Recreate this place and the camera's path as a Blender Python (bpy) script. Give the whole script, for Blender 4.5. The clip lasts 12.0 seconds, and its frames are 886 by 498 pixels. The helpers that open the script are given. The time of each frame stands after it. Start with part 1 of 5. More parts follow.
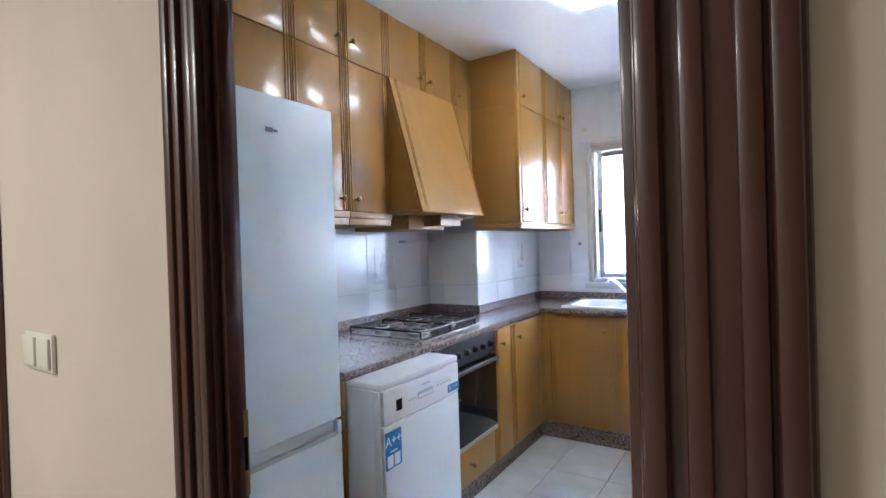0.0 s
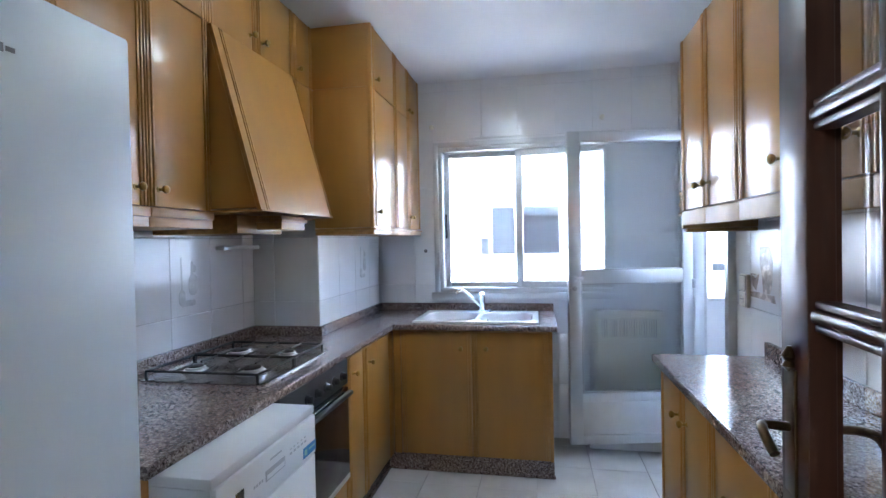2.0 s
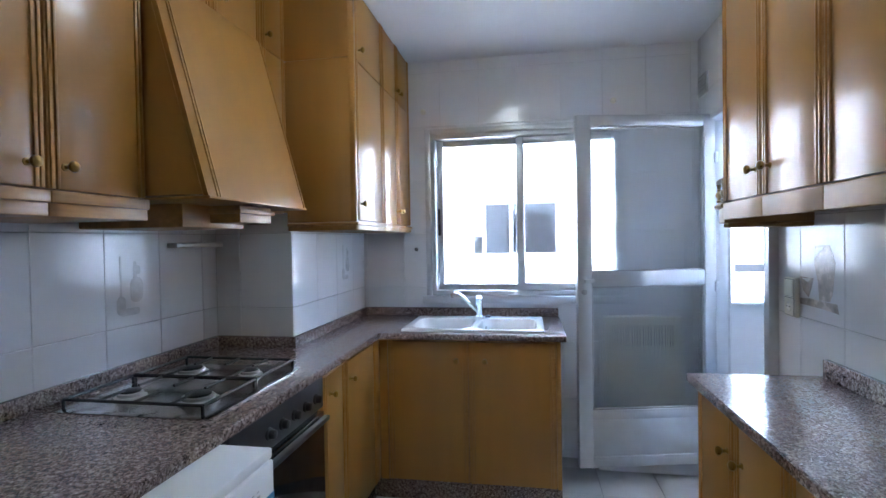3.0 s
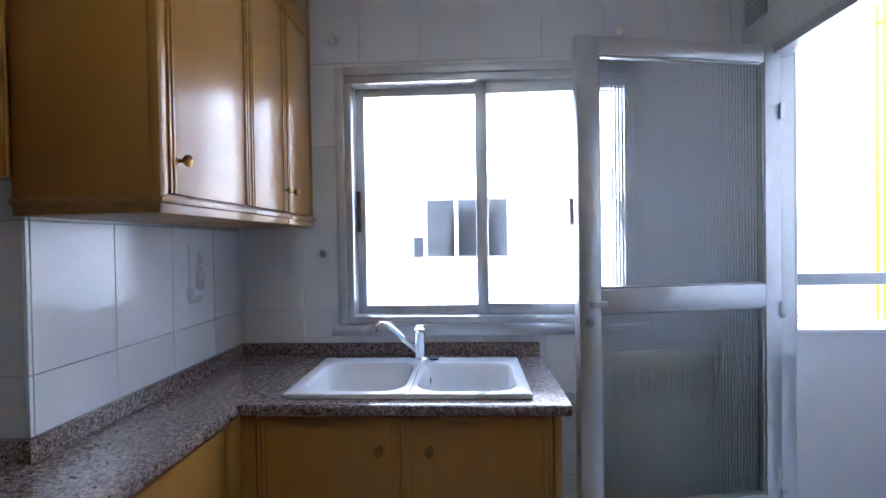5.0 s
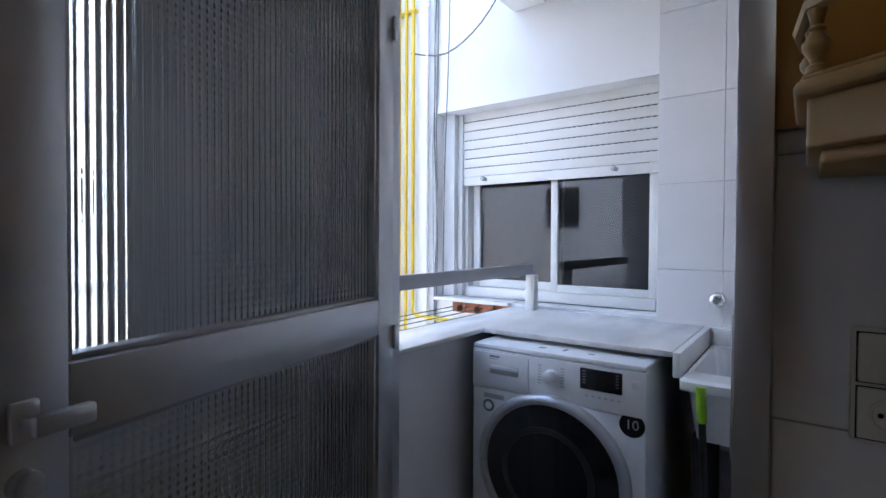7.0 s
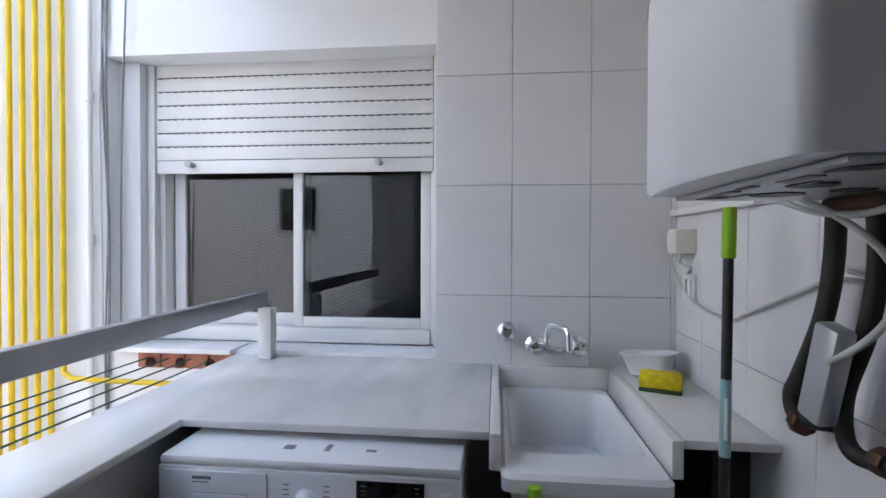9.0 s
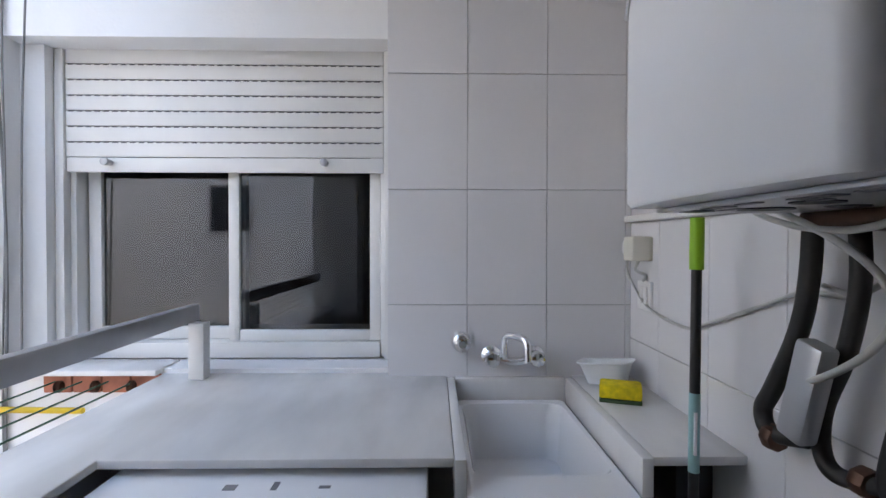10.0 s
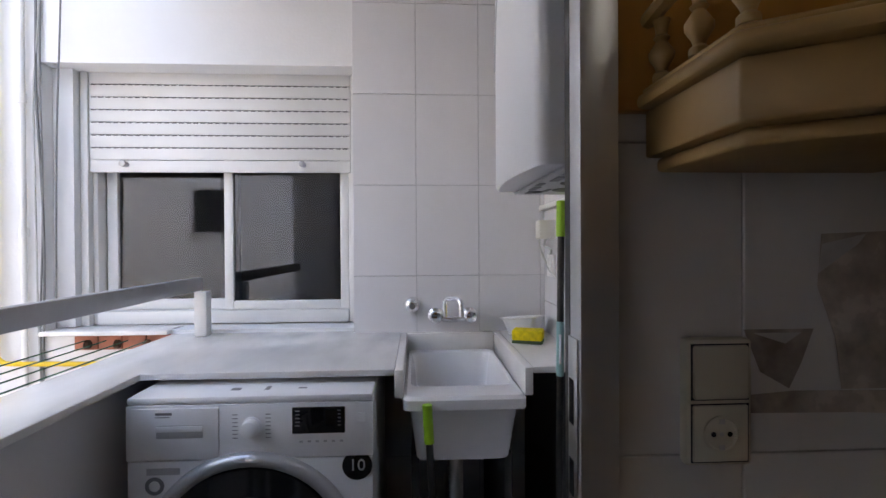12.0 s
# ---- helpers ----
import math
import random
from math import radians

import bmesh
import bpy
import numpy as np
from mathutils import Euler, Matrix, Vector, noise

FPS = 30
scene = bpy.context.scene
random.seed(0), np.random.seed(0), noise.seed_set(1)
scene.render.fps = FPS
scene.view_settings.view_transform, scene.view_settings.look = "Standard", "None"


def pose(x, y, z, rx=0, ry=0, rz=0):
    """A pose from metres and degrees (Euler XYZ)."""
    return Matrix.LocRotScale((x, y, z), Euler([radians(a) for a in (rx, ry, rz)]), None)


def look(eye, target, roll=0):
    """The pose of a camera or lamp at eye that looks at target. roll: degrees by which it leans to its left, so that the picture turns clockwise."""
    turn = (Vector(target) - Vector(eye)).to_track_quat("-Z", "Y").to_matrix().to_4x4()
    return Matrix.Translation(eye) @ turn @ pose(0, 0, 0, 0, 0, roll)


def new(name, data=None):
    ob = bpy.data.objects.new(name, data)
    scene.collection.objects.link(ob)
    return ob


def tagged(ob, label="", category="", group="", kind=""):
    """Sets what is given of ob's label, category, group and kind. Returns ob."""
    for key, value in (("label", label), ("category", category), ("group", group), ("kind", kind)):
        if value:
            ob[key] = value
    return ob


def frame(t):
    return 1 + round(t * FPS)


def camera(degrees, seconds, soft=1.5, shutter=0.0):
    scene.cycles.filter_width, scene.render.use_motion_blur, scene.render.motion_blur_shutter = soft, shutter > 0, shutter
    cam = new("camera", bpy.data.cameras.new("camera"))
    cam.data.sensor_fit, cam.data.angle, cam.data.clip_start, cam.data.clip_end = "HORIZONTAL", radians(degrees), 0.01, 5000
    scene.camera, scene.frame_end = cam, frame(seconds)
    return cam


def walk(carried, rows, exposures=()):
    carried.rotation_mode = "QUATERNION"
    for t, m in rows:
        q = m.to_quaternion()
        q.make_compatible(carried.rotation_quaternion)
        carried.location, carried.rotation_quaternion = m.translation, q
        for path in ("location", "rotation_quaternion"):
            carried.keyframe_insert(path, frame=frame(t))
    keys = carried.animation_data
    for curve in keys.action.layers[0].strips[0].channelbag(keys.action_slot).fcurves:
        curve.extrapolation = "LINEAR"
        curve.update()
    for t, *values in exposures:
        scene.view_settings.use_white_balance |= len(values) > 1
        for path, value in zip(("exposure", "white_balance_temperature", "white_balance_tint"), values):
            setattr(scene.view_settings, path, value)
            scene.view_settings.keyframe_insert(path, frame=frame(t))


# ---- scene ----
cam = camera(83.2, 12.0)
PATH = [
    (0, (0.687, 1.235, 1.299), (-0.399, 2.915, 1.283), -1.8),
    (0.5, (0.544, 1.385, 1.312), (-0.465, 3.111, 1.287), -1.4),
    (1, (0.42, 1.469, 1.336), (-0.328, 3.323, 1.307), -1.2),
    (1.5, (0.339, 1.496, 1.342), (-0.147, 3.436, 1.312), -1.2),
    (2, (0.287, 1.569, 1.341), (-0.093, 3.532, 1.31), -1.1),
    (2.5, (0.253, 1.726, 1.335), (-0.098, 3.694, 1.299), -1.0),
    (4.5, (0.091, 2.659, 1.329), (-0.214, 4.635, 1.3), -1.1),
    (5, (0.099, 2.985, 1.315), (-0.006, 4.982, 1.286), -0.9),
    (5.5, (0.174, 3.254, 1.289), (0.55, 5.219, 1.27), -0.9),
    (6, (0.209, 3.574, 1.302), (1.079, 5.375, 1.274), -0.6),
    (6.5, (0.244, 3.806, 1.299), (1.546, 5.325, 1.27), -0.4),
    (7, (0.341, 4.033, 1.279), (1.959, 5.209, 1.242), 0.3),
    (8.8, (0.874, 4.335, 1.323), (2.858, 4.588, 1.293), 0.2),
    (9, (0.938, 4.338, 1.332), (2.927, 4.547, 1.303), 0.2),
    (9.5, (1.008, 4.349, 1.357), (3.004, 4.477, 1.325), 0.0),
    (10, (1.017, 4.387, 1.354), (3.016, 4.351, 1.324), 0.1),
    (10.5, (0.985, 4.398, 1.309), (2.982, 4.281, 1.28), -0.0),
    (11, (0.891, 4.336, 1.272), (2.886, 4.207, 1.263), -0.1),
    (11.5, (0.764, 4.301, 1.275), (2.761, 4.186, 1.263), -0.1),
    (12, (0.605, 4.289, 1.281), (2.602, 4.181, 1.265), -0.3),
]
EXPOSURES = [(0, 6.85, 6000, 5), (1, 6.7, 5950, 4), (1.5, 6.55, 5950, 4), (2.5, 6.15, 6000, 4), (4.5, 5.65, 6100, 7), (5.5, 5.05, 6350, 9), (6.5, 3.75, 6650, 8), (7, 3.55, 7000, 9), (9, 3.35, 7900, 10), (10.5, 3.2, 8250, 10), (12, 3.4, 8650, 14)]
walk(cam, [(t, look(eye, target, roll)) for t, eye, target, roll in PATH], EXPOSURES)

# ---- light ----
world = bpy.data.worlds.new("sky")
scene.world = world
world.use_nodes = True
wn = world.node_tree
sky = wn.nodes.new("ShaderNodeTexSky")
sky.sky_type, sky.sun_disc = "NISHITA", False
sky.sun_elevation, sky.sun_rotation = radians(62), radians(160)
wn.links.new(sky.outputs[0], wn.nodes["Background"].inputs[0])
wn.nodes["Background"].inputs[1].default_value = 0.15
sun = new("sun", bpy.data.lights.new("sun", "SUN"))
sun.data.energy, sun.data.angle, sun.data.color = 0.6, radians(20), (1, 0.97, 0.93)
sun.matrix_world = look((0, 0, 30), (1.5, 13, 0))


def area_lamp(name, m, sx, sy, watts, color=(1, 1, 1)):
    ld = bpy.data.lights.new(name, "AREA")
    ld.shape, ld.size, ld.size_y, ld.energy, ld.color = "RECTANGLE", sx, sy, watts, color
    ob = new(name, ld)
    ob.matrix_world = m
    return ob


# added fill that brightens the hallway from behind the walker; real source unknown
area_lamp("hall_fill", look((-0.9, 0.2, 2.33), (-0.9, 0.2, 0)), 0.4, 0.4, 0.33, (1, 0.95, 0.89))


# ---- materials ----
def mat(name, color, rough=0.5, metal=0.0, var=0.06, scale=6.0, bump=0.0, bscale=60.0, spec=0.5, coat=0.0, stretch=(1, 1, 1), dark=None):
    """A painted or plain surface with broad mottling, fine grain and light relief."""
    m = bpy.data.materials.new(name)
    m.use_nodes = True
    nt = m.node_tree
    b = nt.nodes["Principled BSDF"]
    b.inputs["Roughness"].default_value, b.inputs["Metallic"].default_value = rough, metal
    b.inputs["Specular IOR Level"].default_value = spec
    b.inputs["Coat Weight"].default_value, b.inputs["Coat Roughness"].default_value = coat, 0.08
    tc = nt.nodes.new("ShaderNodeTexCoord")
    mp = nt.nodes.new("ShaderNodeMapping")
    mp.inputs["Scale"].default_value = stretch
    nt.links.new(tc.outputs["Object"], mp.inputs[0])
    n1 = nt.nodes.new("ShaderNodeTexNoise")
    n1.inputs["Scale"].default_value, n1.inputs["Detail"].default_value = scale, 6
    nt.links.new(mp.outputs[0], n1.inputs[0])
    ramp = nt.nodes.new("ShaderNodeValToRGB")
    lo = dark or tuple(c * (1 - var) for c in color)
    hi = tuple(min(1, c * (1 + var)) for c in color)
    ramp.color_ramp.elements[0].position, ramp.color_ramp.elements[1].position = 0.3, 0.7
    ramp.color_ramp.elements[0].color, ramp.color_ramp.elements[1].color = (*lo, 1), (*hi, 1)
    nt.links.new(n1.outputs[0], ramp.inputs[0])
    oi = nt.nodes.new("ShaderNodeObjectInfo")
    hs = nt.nodes.new("ShaderNodeHueSaturation")
    mr = nt.nodes.new("ShaderNodeMapRange")
    mr.inputs[3].default_value, mr.inputs[4].default_value = 1 - var * 0.35, 1 + var * 0.35
    nt.links.new(oi.outputs["Random"], mr.inputs[0])
    nt.links.new(mr.outputs[0], hs.inputs["Value"])
    nt.links.new(ramp.outputs[0], hs.inputs["Color"])
    nt.links.new(hs.outputs[0], b.inputs["Base Color"])
    n2 = nt.nodes.new("ShaderNodeTexNoise")
    n2.inputs["Scale"].default_value, n2.inputs["Detail"].default_value = bscale, 4
    nt.links.new(mp.outputs[0], n2.inputs[0])
    rr = nt.nodes.new("ShaderNodeMapRange")
    rr.inputs[3].default_value, rr.inputs[4].default_value = max(0.02, rough - 0.06), min(1, rough + 0.08)
    nt.links.new(n1.outputs[0], rr.inputs[0])
    nt.links.new(rr.outputs[0], b.inputs["Roughness"])
    if bump:
        bp = nt.nodes.new("ShaderNodeBump")
        bp.inputs["Strength"].default_value, bp.inputs["Distance"].default_value = bump, 0.002
        nt.links.new(n2.outputs[0], bp.inputs["Height"])
        nt.links.new(bp.outputs[0], b.inputs["Normal"])
    return m


def granite_mat(name):
    m = mat(name, (0.2, 0.155, 0.14), 0.16, var=0.2, scale=14, spec=0.5)
    nt = m.node_tree
    b = nt.nodes["Principled BSDF"]
    tc = nt.nodes.new("ShaderNodeTexCoord")
    v = nt.nodes.new("ShaderNodeTexVoronoi")
    v.inputs["Scale"].default_value = 240
    nz = nt.nodes.new("ShaderNodeTexNoise")
    nz.inputs["Scale"].default_value, nz.inputs["Detail"].default_value = 85, 8
    mix = nt.nodes.new("ShaderNodeMixRGB")
    mix.inputs[0].default_value = 0.6
    nt.links.new(tc.outputs["Object"], v.inputs[0])
    nt.links.new(tc.outputs["Object"], nz.inputs[0])
    nt.links.new(v.outputs["Color"], mix.inputs[1])
    nt.links.new(nz.outputs[0], mix.inputs[2])
    r = nt.nodes.new("ShaderNodeValToRGB")
    e = r.color_ramp.elements
    e[0].position, e[0].color = 0.3, (0.035, 0.026, 0.024, 1)
    e[1].position, e[1].color = 0.72, (0.46, 0.38, 0.35, 1)
    for p, c in ((0.42, (0.13, 0.092, 0.08, 1)), (0.55, (0.27, 0.2, 0.18, 1))):
        k = e.new(p)
        k.color = c
    nt.links.new(mix.outputs[0], r.inputs[0])
    nt.links.new(r.outputs[0], b.inputs["Base Color"])
    return m


def glass_mat(name, tint=(1, 1, 1), rough=0.0, reeded=False, ior=1.45):
    m = bpy.data.materials.new(name)
    m.use_nodes = True
    nt = m.node_tree
    b = nt.nodes["Principled BSDF"]
    b.inputs["Base Color"].default_value = (*tint, 1)
    b.inputs["Roughness"].default_value, b.inputs["Transmission Weight"].default_value, b.inputs["IOR"].default_value = rough, 1, ior
    if reeded:
        tc = nt.nodes.new("ShaderNodeTexCoord")
        w = nt.nodes.new("ShaderNodeTexWave")
        w.wave_profile = "SIN"
        w.inputs["Scale"].default_value, w.inputs["Distortion"].default_value = 26, 0.0
        w2 = nt.nodes.new("ShaderNodeTexWave")
        w2.bands_direction = "Z"
        w2.inputs["Scale"].default_value, w2.inputs["Distortion"].default_value = 26, 0.0
        ad = nt.nodes.new("ShaderNodeMath")
        ad.operation = "MULTIPLY_ADD"
        ad.inputs[1].default_value = 0.6
        bp = nt.nodes.new("ShaderNodeBump")
        bp.inputs["Strength"].default_value, bp.inputs["Distance"].default_value = 0.45, 0.003
        nt.links.new(tc.outputs["Object"], w.inputs[0])
        nt.links.new(tc.outputs["Object"], w2.inputs[0])
        nt.links.new(w2.outputs["Fac"], ad.inputs[0])
        nt.links.new(w.outputs["Fac"], ad.inputs[2])
        nt.links.new(ad.outputs[0], bp.inputs["Height"])
        nt.links.new(bp.outputs[0], b.inputs["Normal"])
    return m


def glow_mat(name, color, strength):
    m = mat(name, color)
    b = m.node_tree.nodes["Principled BSDF"]
    b.inputs["Emission Color"].default_value, b.inputs["Emission Strength"].default_value = (*color, 1), strength
    return m


OAK = mat("honey_oak_veneer", (0.42, 0.2, 0.045), 0.32, var=0.05, scale=3, bump=0.0, coat=0.25, stretch=(5, 5, 0.5))
OAKH = mat("oak_moulding", (0.4, 0.2, 0.055), 0.38, var=0.2, scale=6, bump=0.1, bscale=60, coat=0.2, stretch=(6, 1, 9))
PALE = mat("pale_oak_and_rail_sheen", (0.4, 0.24, 0.09), 0.45, var=0.18, scale=8, bump=0.1, bscale=70)
DARKWOOD = mat("dark_stained_mahogany", (0.07, 0.025, 0.0145), 0.38, var=0.3, scale=4, bump=0.05, bscale=50, coat=0.15, stretch=(9, 9, 0.6))
GRANITE = granite_mat("pink_brown_granite")
TILE = mat("white_glazed_tile", (0.78, 0.78, 0.8), 0.15, var=0.03, scale=3, bump=0.03, bscale=14)
TILE_L = mat("grey_white_glazed_tile", (0.74, 0.73, 0.74), 0.2, var=0.03, scale=3, bump=0.03, bscale=14)
GROUT = mat("tile_grout", (0.5, 0.5, 0.51), 0.85, var=0.12, scale=20, bump=0.2)
FLOORT = mat("pale_grey_floor_tile", (0.62, 0.61, 0.6), 0.2, var=0.09, scale=5, bump=0.05, bscale=30)
PLASTER = mat("white_ceiling_paint", (0.8, 0.8, 0.82), 0.8, var=0.03, scale=2, bump=0.15, bscale=120)
BEIGE = mat("cream_wall_paint", (0.66, 0.57, 0.48), 0.75, var=0.04, scale=3, bump=0.2, bscale=150)
RENDERW = mat("white_exterior_render", (0.8, 0.8, 0.8), 0.9, var=0.06, scale=1.5, bump=0.4, bscale=90)
ALU = mat("anodised_aluminium", (0.62, 0.63, 0.65), 0.36, 0.75, var=0.05, scale=10, bump=0.02)
ALUD = mat("dull_grey_rail_metal", (0.42, 0.42, 0.43), 0.4, 0.6, var=0.08, scale=10)
WHITEP = mat("white_enamel", (0.8, 0.81, 0.83), 0.4, var=0.02, scale=4)
FRIDGEW = mat("white_fridge_skin", (0.67, 0.71, 0.75), 0.38, var=0.02, scale=4, bump=0.02, bscale=250)
BOILERW = mat("boiler_enamel", (0.84, 0.85, 0.87), 0.3, var=0.01, scale=2)
CERAMIC = mat("white_ceramic", (0.82, 0.82, 0.83), 0.12, var=0.02, scale=4)
SILVER = mat("silver_plastic", (0.5, 0.51, 0.53), 0.3, 0.5, var=0.04)
BLACK = mat("black_glass", (0.012, 0.012, 0.014), 0.06, var=0.2, scale=5)
BLACKM = mat("black_enamelled_iron", (0.014, 0.013, 0.013), 0.45, var=0.3, scale=20, bump=0.1)
# near-black for gaps and voids, and for shade painted into colour
DGREY = mat("void_and_shade_grey", (0.05, 0.05, 0.055), 0.8, var=0.2)
HOBSTEEL = mat("worn_hob_steel", (0.36, 0.35, 0.33), 0.22, 1.0, var=0.15, scale=9)
STEEL = mat("brushed_steel", (0.6, 0.6, 0.6), 0.3, 1.0, var=0.06, scale=12, stretch=(1, 12, 1))
CHROME = mat("chrome", (0.82, 0.83, 0.85), 0.08, 1.0, var=0.02)
BRASS = mat("aged_brass", (0.36, 0.22, 0.07), 0.28, 1.0, var=0.25, scale=25)
BRONZE = mat("dark_bronze", (0.13, 0.09, 0.05), 0.3, 1.0, var=0.3, scale=30)
MARBLE = mat("white_marble", (0.76, 0.745, 0.73), 0.2, var=0.08, scale=3.5, stretch=(1, 3, 1))
PVCW = mat("white_shutter_plastic", (0.76, 0.75, 0.73), 0.4, var=0.04, scale=6)
CREAM = mat("cream_plastic", (0.72, 0.7, 0.61), 0.35, var=0.04, scale=6)
YELLOW = mat("yellow_gas_pipe_paint", (0.75, 0.5, 0.02), 0.4, var=0.12, scale=10, bump=0.05)
SPONGE = mat("yellow_sponge", (0.75, 0.58, 0.02), 0.95, var=0.2, scale=60, bump=0.9, bscale=220)
SCOUR = mat("dark_scouring_pad", (0.05, 0.09, 0.04), 0.95, var=0.3, bump=0.8, bscale=300)
GREEN = mat("lime_green_grip", (0.25, 0.5, 0.02), 0.45, var=0.08)
TEAL = mat("pale_teal_label", (0.28, 0.5, 0.5), 0.5, var=0.05)
BLUE = mat("blue_label", (0.02, 0.2, 0.5), 0.4, var=0.05)
PAPER = mat("white_print", (0.85, 0.85, 0.85), 0.5, var=0.02)
INK = mat("grey_print_and_void", (0.2, 0.2, 0.22), 0.5, var=0.05)
LAGGING = mat("black_pipe_lagging", (0.018, 0.016, 0.016), 0.6, var=0.3, scale=15, bump=0.4, bscale=90)
RUST = mat("tarnished_copper", (0.09, 0.045, 0.03), 0.5, 0.6, var=0.5, scale=18, bump=0.4)
CABLE = mat("off_white_cable", (0.5, 0.5, 0.48), 0.5, var=0.1, scale=20)
CABLED = mat("grey_cable", (0.18, 0.18, 0.18), 0.6, var=0.1, scale=20)
BRICKM = mat("terracotta_brick", (0.38, 0.14, 0.09), 0.85, var=0.25, scale=14, bump=0.5, bscale=60)
TUBM = mat("translucent_white_plastic", (0.75, 0.76, 0.78), 0.3, var=0.03)
WIRE = mat("green_washing_line", (0.03, 0.1, 0.07), 0.5, var=0.1)
ART = mat("faint_grey_tile_print", (0.63, 0.63, 0.64), 0.15, var=0.12, scale=25)
ARTD = mat("brown_grey_tile_print", (0.47, 0.42, 0.39), 0.25, var=0.4, scale=22)
CLEAR = glass_mat("clear_window_glass")
REEDED = glass_mat("reeded_glass", (0.82, 0.86, 0.88), 0.05, True)
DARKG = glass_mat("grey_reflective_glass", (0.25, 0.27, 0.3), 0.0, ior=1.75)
FARG = glass_mat("far_window_glass", (0.7, 0.74, 0.78))
LAMPG = glow_mat("lit_lamp_diffuser", (0.84, 0.92, 1.0), 0.5)


# ---- building helpers ----
def box(bm, x0, x1, y0, y1, z0, z1, bev=0.0, seg=2):
    x0, x1, y0, y1, z0, z1 = min(x0, x1), max(x0, x1), min(y0, y1), max(y0, y1), min(z0, z1), max(z0, z1)
    r = bmesh.ops.create_cube(bm, size=1)
    for v in r["verts"]:
        v.co = ((x0 + x1) / 2 + v.co.x * (x1 - x0), (y0 + y1) / 2 + v.co.y * (y1 - y0), (z0 + z1) / 2 + v.co.z * (z1 - z0))
    if bev:
        edges = list({e for v in r["verts"] for e in v.link_edges})
        bmesh.ops.bevel(bm, geom=edges, offset=min(bev, 0.45 * min(x1 - x0, y1 - y0, z1 - z0)), segments=seg, affect="EDGES", profile=0.5)
    return bm


def boxes(*rows, bev=0.0):
    bm = bmesh.new()
    for r in rows:
        box(bm, *r, bev=bev)
    return bm


def lathe(profile, n=20, m=None):
    """A turned shape about z from (radius, height) pairs."""
    bm = bmesh.new()
    rings = []
    for r, z in profile:
        rings.append([bm.verts.new((max(r, 1e-4) * math.cos(2 * math.pi * i / n), max(r, 1e-4) * math.sin(2 * math.pi * i / n), z)) for i in range(n)])
    for a, b in zip(rings, rings[1:]):
        for i in range(n):
            bm.faces.new((a[i], a[(i + 1) % n], b[(i + 1) % n], b[i]))
    bm.faces.new(rings[0][::-1])
    bm.faces.new(rings[-1])
    if m is not None:
        bm.transform(m)
    return bm


def prism(points, z0, z1, bev=0.0):
    """A flat outline of (x, y) points, raised from z0 to z1."""
    bm = bmesh.new()
    lo = [bm.verts.new((x, y, z0)) for x, y in points]
    hi = [bm.verts.new((x, y, z1)) for x, y in points]
    bm.faces.new(lo[::-1])
    bm.faces.new(hi)
    for i in range(len(lo)):
        j = (i + 1) % len(lo)
        bm.faces.new((lo[i], lo[j], hi[j], hi[i]))
    bmesh.ops.recalc_face_normals(bm, faces=bm.faces)
    if bev:
        bmesh.ops.bevel(bm, geom=list(bm.edges), offset=bev, segments=2, affect="EDGES", profile=0.5)
    return bm


def tube(points, r, n=10, turns=6):
    """A round tube swept along a smoothed line of points."""
    p = [Vector(q) for q in points]
    line = []
    for i in range(len(p) - 1):
        a, b, c, d = p[max(i - 1, 0)], p[i], p[i + 1], p[min(i + 2, len(p) - 1)]
        for k in range(turns):
            t = k / turns
            line.append(0.5 * ((2 * b) + (c - a) * t + (2 * a - 5 * b + 4 * c - d) * t * t + (3 * b - a - 3 * c + d) * t ** 3))
    line.append(p[-1])
    bm = bmesh.new()
    rings, up = [], None
    for i, q in enumerate(line):
        way = (line[min(i + 1, len(line) - 1)] - line[max(i - 1, 0)]).normalized()
        if up is None:
            up = way.orthogonal().normalized()
        up = (up - way * up.dot(way)).normalized()
        side = way.cross(up)
        rings.append([bm.verts.new(q + r * (math.cos(2 * math.pi * k / n) * up + math.sin(2 * math.pi * k / n) * side)) for k in range(n)])
    for a, b in zip(rings, rings[1:]):
        for i in range(n):
            bm.faces.new((a[i], a[(i + 1) % n], b[(i + 1) % n], b[i]))
    bm.faces.new(rings[0][::-1])
    bm.faces.new(rings[-1])
    bmesh.ops.recalc_face_normals(bm, faces=bm.faces)
    return bm


def rounded(x0, x1, y0, y1, r, z, n=5):
    out = []
    for cx, cy, a in ((x1 - r, y1 - r, 0), (x0 + r, y1 - r, 90), (x0 + r, y0 + r, 180), (x1 - r, y0 + r, 270)):
        for i in range(n + 1):
            t = radians(a + 90 * i / n)
            out.append((cx + r * math.cos(t), cy + r * math.sin(t), z))
    return out


def loft(rings, close_first=False, close_last=True):
    bm = bmesh.new()
    vs = [[bm.verts.new(p) for p in ring] for ring in rings]
    n = len(vs[0])
    for a, b in zip(vs, vs[1:]):
        for i in range(n):
            bm.faces.new((a[i], a[(i + 1) % n], b[(i + 1) % n], b[i]))
    if close_last:
        bm.faces.new(vs[-1])
    if close_first:
        bm.faces.new(vs[0][::-1])
    bmesh.ops.recalc_face_normals(bm, faces=bm.faces)
    return bm


# the laundry and the patio side of it are drawn in their own frame, scaled to its wall tiles
LAUNDRY = Matrix.Translation((2.513, 4.048, 1.164)) @ Matrix.Diagonal((1.128, 1.128, 1.128, 1)) @ Matrix.Translation((-2.3, -4.0165, -1.1635))
KITCHEN = Matrix.Identity(4)
FRAME = KITCHEN


